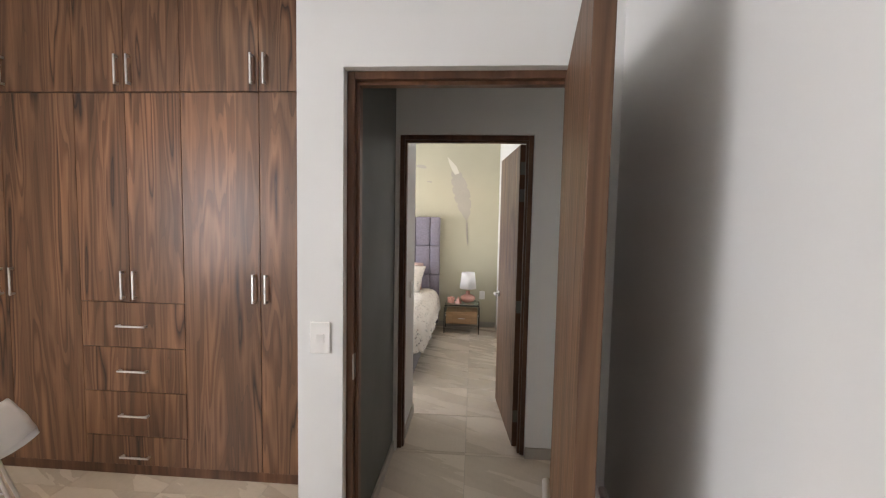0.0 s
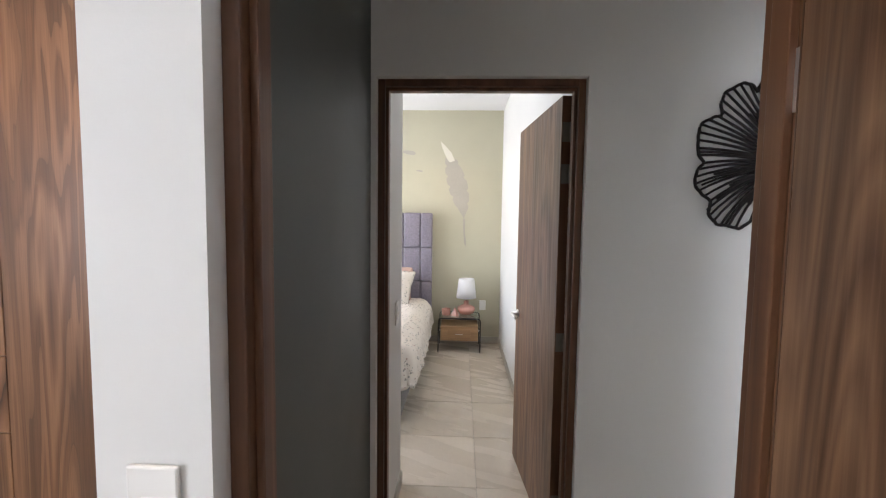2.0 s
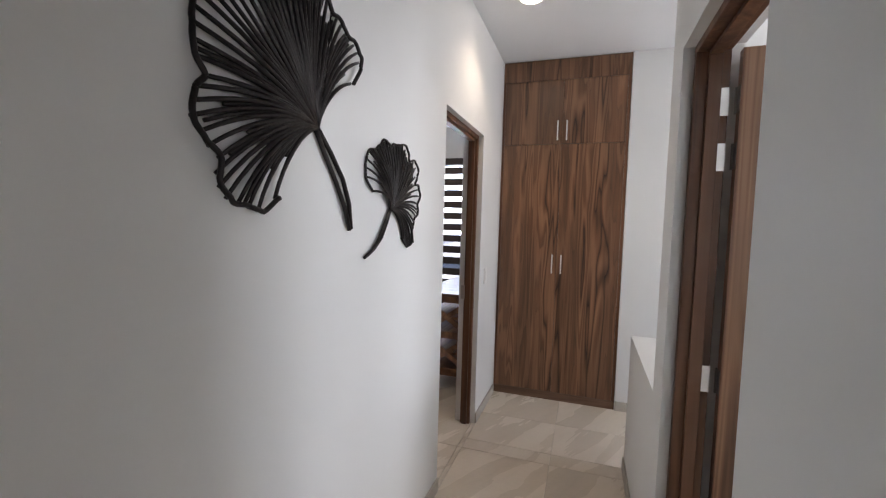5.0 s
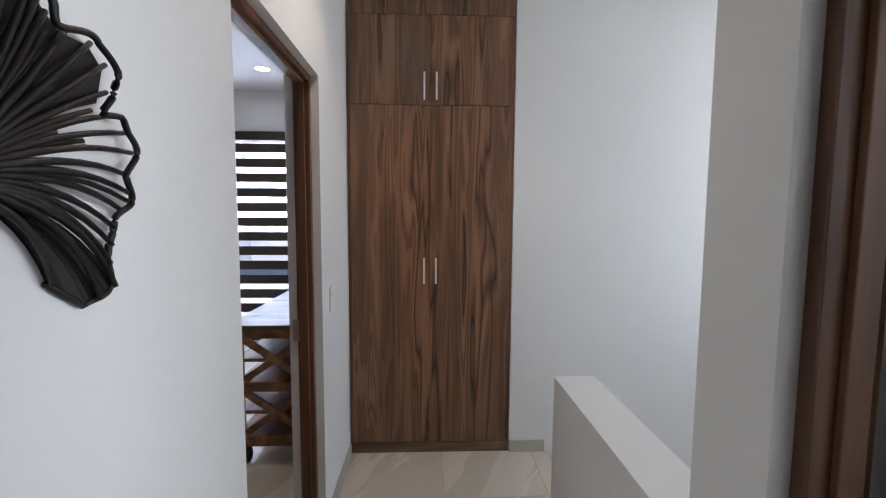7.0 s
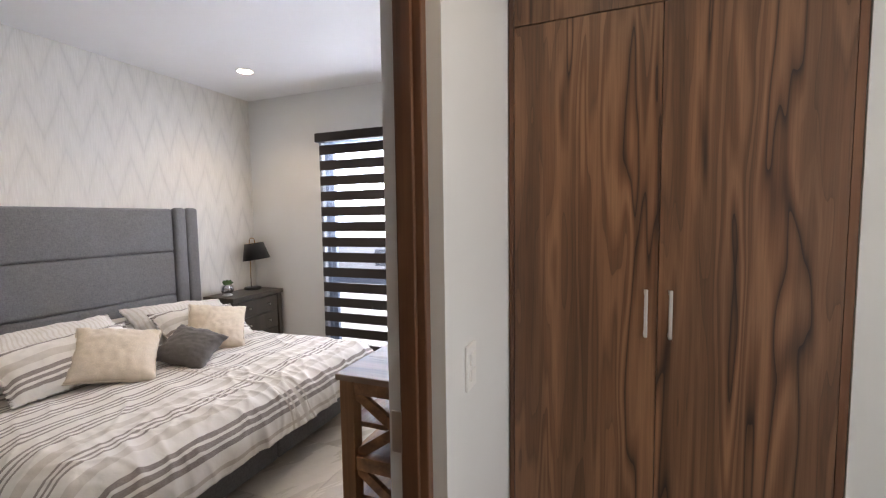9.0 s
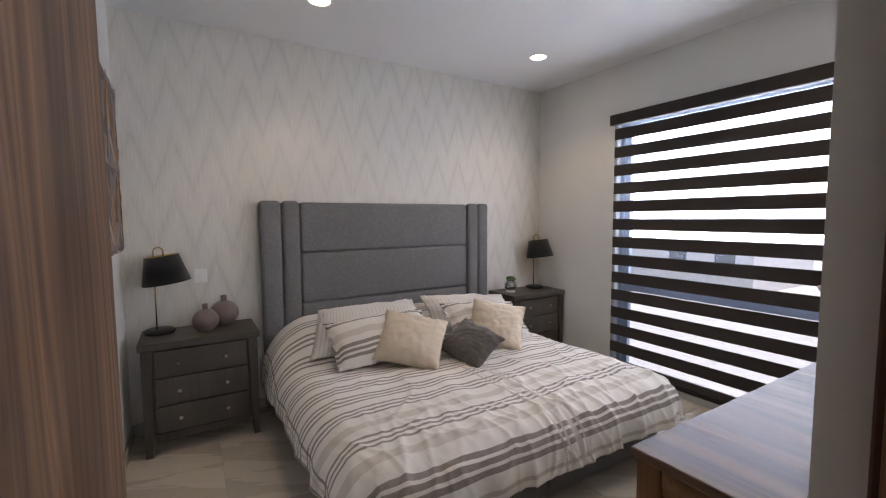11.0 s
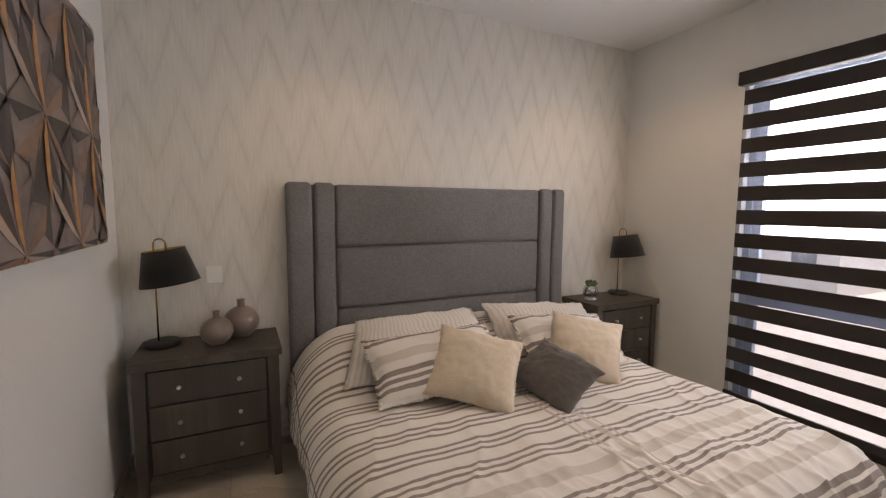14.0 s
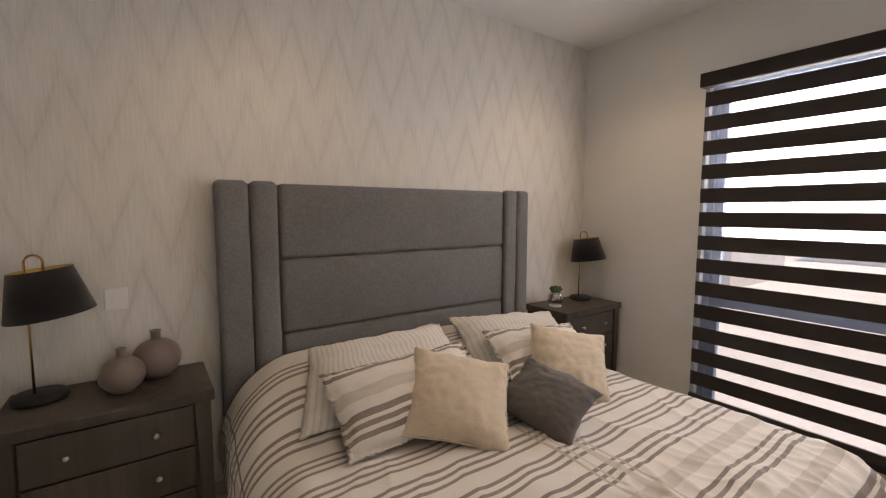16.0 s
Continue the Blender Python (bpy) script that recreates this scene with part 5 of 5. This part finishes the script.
PINKGLAZE = plain("pink_glazed_ceramic", (0.62, 0.31, 0.25), 0.25, vary=0.08, grain=40, relief=0.02)
WHITESHADE = fabric("white_lampshade", (0.80, 0.79, 0.78), 500, 0.05)
zt = NH + 0.008
lampb = thing("table_lamp", pose(0.235, 6.05, zt), "pink ceramic table lamp with a white drum shade", "lamp")
part("base", lathe([(0.0, 0), (0.045, 0), (0.085, 0.02), (0.105, 0.055), (0.10, 0.085), (0.065, 0.105), (0.032, 0.118), (0.028, 0.16), (0.014, 0.165), (0.0, 0.165)], 40), PINKGLAZE, lampb, "squat pink glazed base", True)
part("shade", lathe([(0.118, 0.20), (0.092, 0.425), (0.088, 0.425), (0.114, 0.20)], 40), WHITESHADE, lampb, "white tapered fabric shade", True)
jar = thing("candle_jar", pose(0.0, 5.99, zt), "pink ribbed candle jar with a lid", "jar")
part("jar", lathe([(0.0, 0), (0.046, 0), (0.05, 0.006), (0.05, 0.06), (0.047, 0.064), (0.0, 0.064)], 32), PINKGLAZE, jar, "", True)
part("lid", lathe([(0.0, 0.064), (0.051, 0.064), (0.05, 0.074), (0.012, 0.078), (0.008, 0.09), (0.0, 0.092)], 32), PINKGLAZE, jar, "", True)
bm = bmesh.new()
bmesh.ops.create_cone(bm, cap_ends=True, segments=4, radius1=0.058, radius2=0.002, depth=0.10)
bmesh.ops.bevel(bm, geom=bm.edges[:], offset=0.002, segments=2, affect="EDGES")
bmesh.ops.translate(bm, verts=bm.verts[:], vec=(0, 0, 0.05))
ob = make("ornament", bm, PINKGLAZE)
ob.matrix_world = pose(0.105, 5.96, zt, 0, 0, 20)
tagged(ob, "small pink pyramid ornament on the glass top", "ornament")

# painted feather on the green wall
MAUVE = plain("mauve_mural_paint", (0.44, 0.405, 0.345), 0.7, vary=0.14, grain=60, relief=0.05)
MURALWHITE = plain("white_mural_paint", (0.72, 0.69, 0.60), 0.7, vary=0.08, grain=60, relief=0.05)
mural = thing("wall_mural", pose(0.06, 6.28, 1.83), "painted grey and white feather mural on the green wall", "mural")


def vane(sides, material, name, lift=0.0):
    """A thin painted strip between two edges, given as pairs of points from top to bottom."""
    bm = bmesh.new()
    rows = [[bm.verts.new((x, y, z)) for y in (-0.0022 - lift, -0.0002) for x, z in pair] for pair in sides]
    for a, b in zip(rows, rows[1:]):
        bm.faces.new((a[0], b[0], b[1], a[1]))
        bm.faces.new((a[0], a[2], b[2], b[0]))
        bm.faces.new((a[1], b[1], b[3], a[3]))
    bmesh.ops.recalc_face_normals(bm, faces=bm.faces[:])
    return part(name, bm, material, mural)


left, right = [], []
rng = random.Random(2)
for k in range(25):
    f = k / 24
    cx, cz = -0.03 + 0.165 * f + 0.02 * math.sin(math.pi * f), 0.40 - 0.75 * f
    wdt = 0.135 * math.sin(math.pi * min(1, 0.16 + 0.84 * f)) ** 0.8 * (1.0 if f < 0.8 else (1 - f) / 0.2 * 0.8 + 0.15)
    left.append((cx - wdt * (1 - 0.22 * (k % 4 == 3)), cz + 0.035))
    right.append((cx + wdt * (0.85 - 0.2 * (k % 5 == 2)), cz + 0.02))
vane(list(zip(left, right)), MAUVE, "feather_vane")
vane([((-0.166, 0.634), (-0.160, 0.634)), ((-0.140, 0.55), (-0.09, 0.565)), ((-0.115, 0.49), (-0.03, 0.50)), ((-0.085, 0.43), (-0.005, 0.44)), ((-0.05, 0.385), (0.01, 0.405))], MURALWHITE, "feather_tip", 0.002)
vane([((0.118, -0.30), (0.150, -0.30)), ((0.124, -0.40), (0.146, -0.40)), ((0.130, -0.50), (0.152, -0.50)), ((0.138, -0.58), (0.163, -0.58)), ((0.152, -0.632), (0.158, -0.632))], MAUVE, "quill", 0.004)
for cx, cz, w, h, tilt in ((-0.55, 0.50, 0.085, 0.024, -8), (-0.79, 0.405, 0.045, 0.013, -14), (-0.42, 0.28, 0.04, 0.01, -6)):
    pairs = []
    for k in range(9):
        s = 2 * k / 8 - 1
        g = h * math.sqrt(max(0.0, 1 - s * s)) * (1 + 0.3 * s) + 0.0005
        pairs.append(((cx + s * w, cz + s * w * math.tan(radians(tilt)) - g), (cx + s * w, cz + s * w * math.tan(radians(tilt)) + g)))
    vane(pairs, MAUVE, "loose_barb")

# ---- study chair ----
SHELL = plain("white_moulded_plastic", (0.78, 0.78, 0.79), 0.3, vary=0.02, grain=80, relief=0.0)
chair = thing("chair", pose(-2.03, 1.76, 0, 0, 0, -127), "white moulded shell chair on thin steel legs", "chair")
bm = bmesh.new()
rows = []
for i in range(25):
    u = 2 * i / 24 - 1
    row = []
    for j in range(25):
        f = j / 24
        if f < 0.55:
            y, z = -0.22 + 0.40 * f / 0.55, 0.44 - 0.03 * math.sin(math.pi * f / 0.55)
        else:
            g = (f - 0.55) / 0.45
            y, z = 0.18 + 0.10 * g + 0.03 * math.sin(math.pi * g), 0.44 + 0.27 * g ** 1.1
        wdt = 0.235 + 0.05 * math.sin(math.pi * min(1, f * 1.1)) - (0.05 * ((f - 0.8) / 0.2) ** 2 if f > 0.8 else 0) - (0.05 * (1 - f / 0.15) ** 2 if f < 0.15 else 0)
        arm = abs(u) ** 3 * (0.07 * math.exp(-((f - 0.5) / 0.22) ** 2) + 0.015)
        row.append(bm.verts.new((u * wdt * (1 + 0.1 * arm), y - (0.09 * abs(u) ** 2.5 if f > 0.55 else 0), z + arm)))
    rows.append(row)
for a, b in zip(rows, rows[1:]):
    for j in range(24):
        bm.faces.new((a[j], b[j], b[j + 1], a[j + 1]))
bmesh.ops.recalc_face_normals(bm, faces=bm.faces[:])
sh = part("shell", bm, SHELL, chair, "white plastic bucket shell", True)
sol = sh.modifiers.new("thickness", "SOLIDIFY")
sol.thickness, sol.offset = 0.009, 0
for sx in (-1, 1):
    for sy in (-1, 1):
        part("leg", tube([(sx * 0.11, sy * 0.10, 0.415), (sx * 0.14, sy * 0.13, 0.38), (sx * 0.24, sy * 0.22, 0.0)], 0.009, 10), STEEL, chair)
part("stretcher", tube([(-0.165, -0.15, 0.28), (0.165, 0.15, 0.28)], 0.005, 8), STEEL, chair)
part("stretcher", tube([(0.165, -0.15, 0.27), (-0.165, 0.15, 0.27)], 0.005, 8), STEEL, chair)


# ---- floor tiles ----
TS = 0.5665
tile_meshes = {}


def tile_mesh(w, d):
    key = (round(w, 3), round(d, 3))
    if key not in tile_meshes:
        bm = boxed(0, w, 0, d, -0.010, 0.0, 0.0012, segments=1)
        me = bpy.data.meshes.new("tile")
        bm.to_mesh(me)
        bm.free()
        me.materials.append(TILE)
        tile_meshes[key] = me
    return tile_meshes[key]


for rx0, rx1, ry0, ry1 in REGIONS:
    for i in range(math.floor((rx0 - 0.275) / TS), math.ceil((rx1 - 0.275) / TS)):
        for j in range(math.floor((ry0 - 2.822) / TS), math.ceil((ry1 - 2.822) / TS)):
            tx0, tx1 = max(rx0, 0.275 + i * TS), min(rx1, 0.275 + (i + 1) * TS)
            ty0, ty1 = max(ry0, 2.822 + j * TS), min(ry1, 2.822 + (j + 1) * TS)
            if tx1 - tx0 > 0.012 and ty1 - ty0 > 0.012:
                ob = new("tile", tile_mesh(tx1 - tx0 - 0.0024, ty1 - ty0 - 0.0024))
                ob.location = (tx0 + 0.0012, ty0 + 0.0012, 0)
                ob.parent = FLOOR
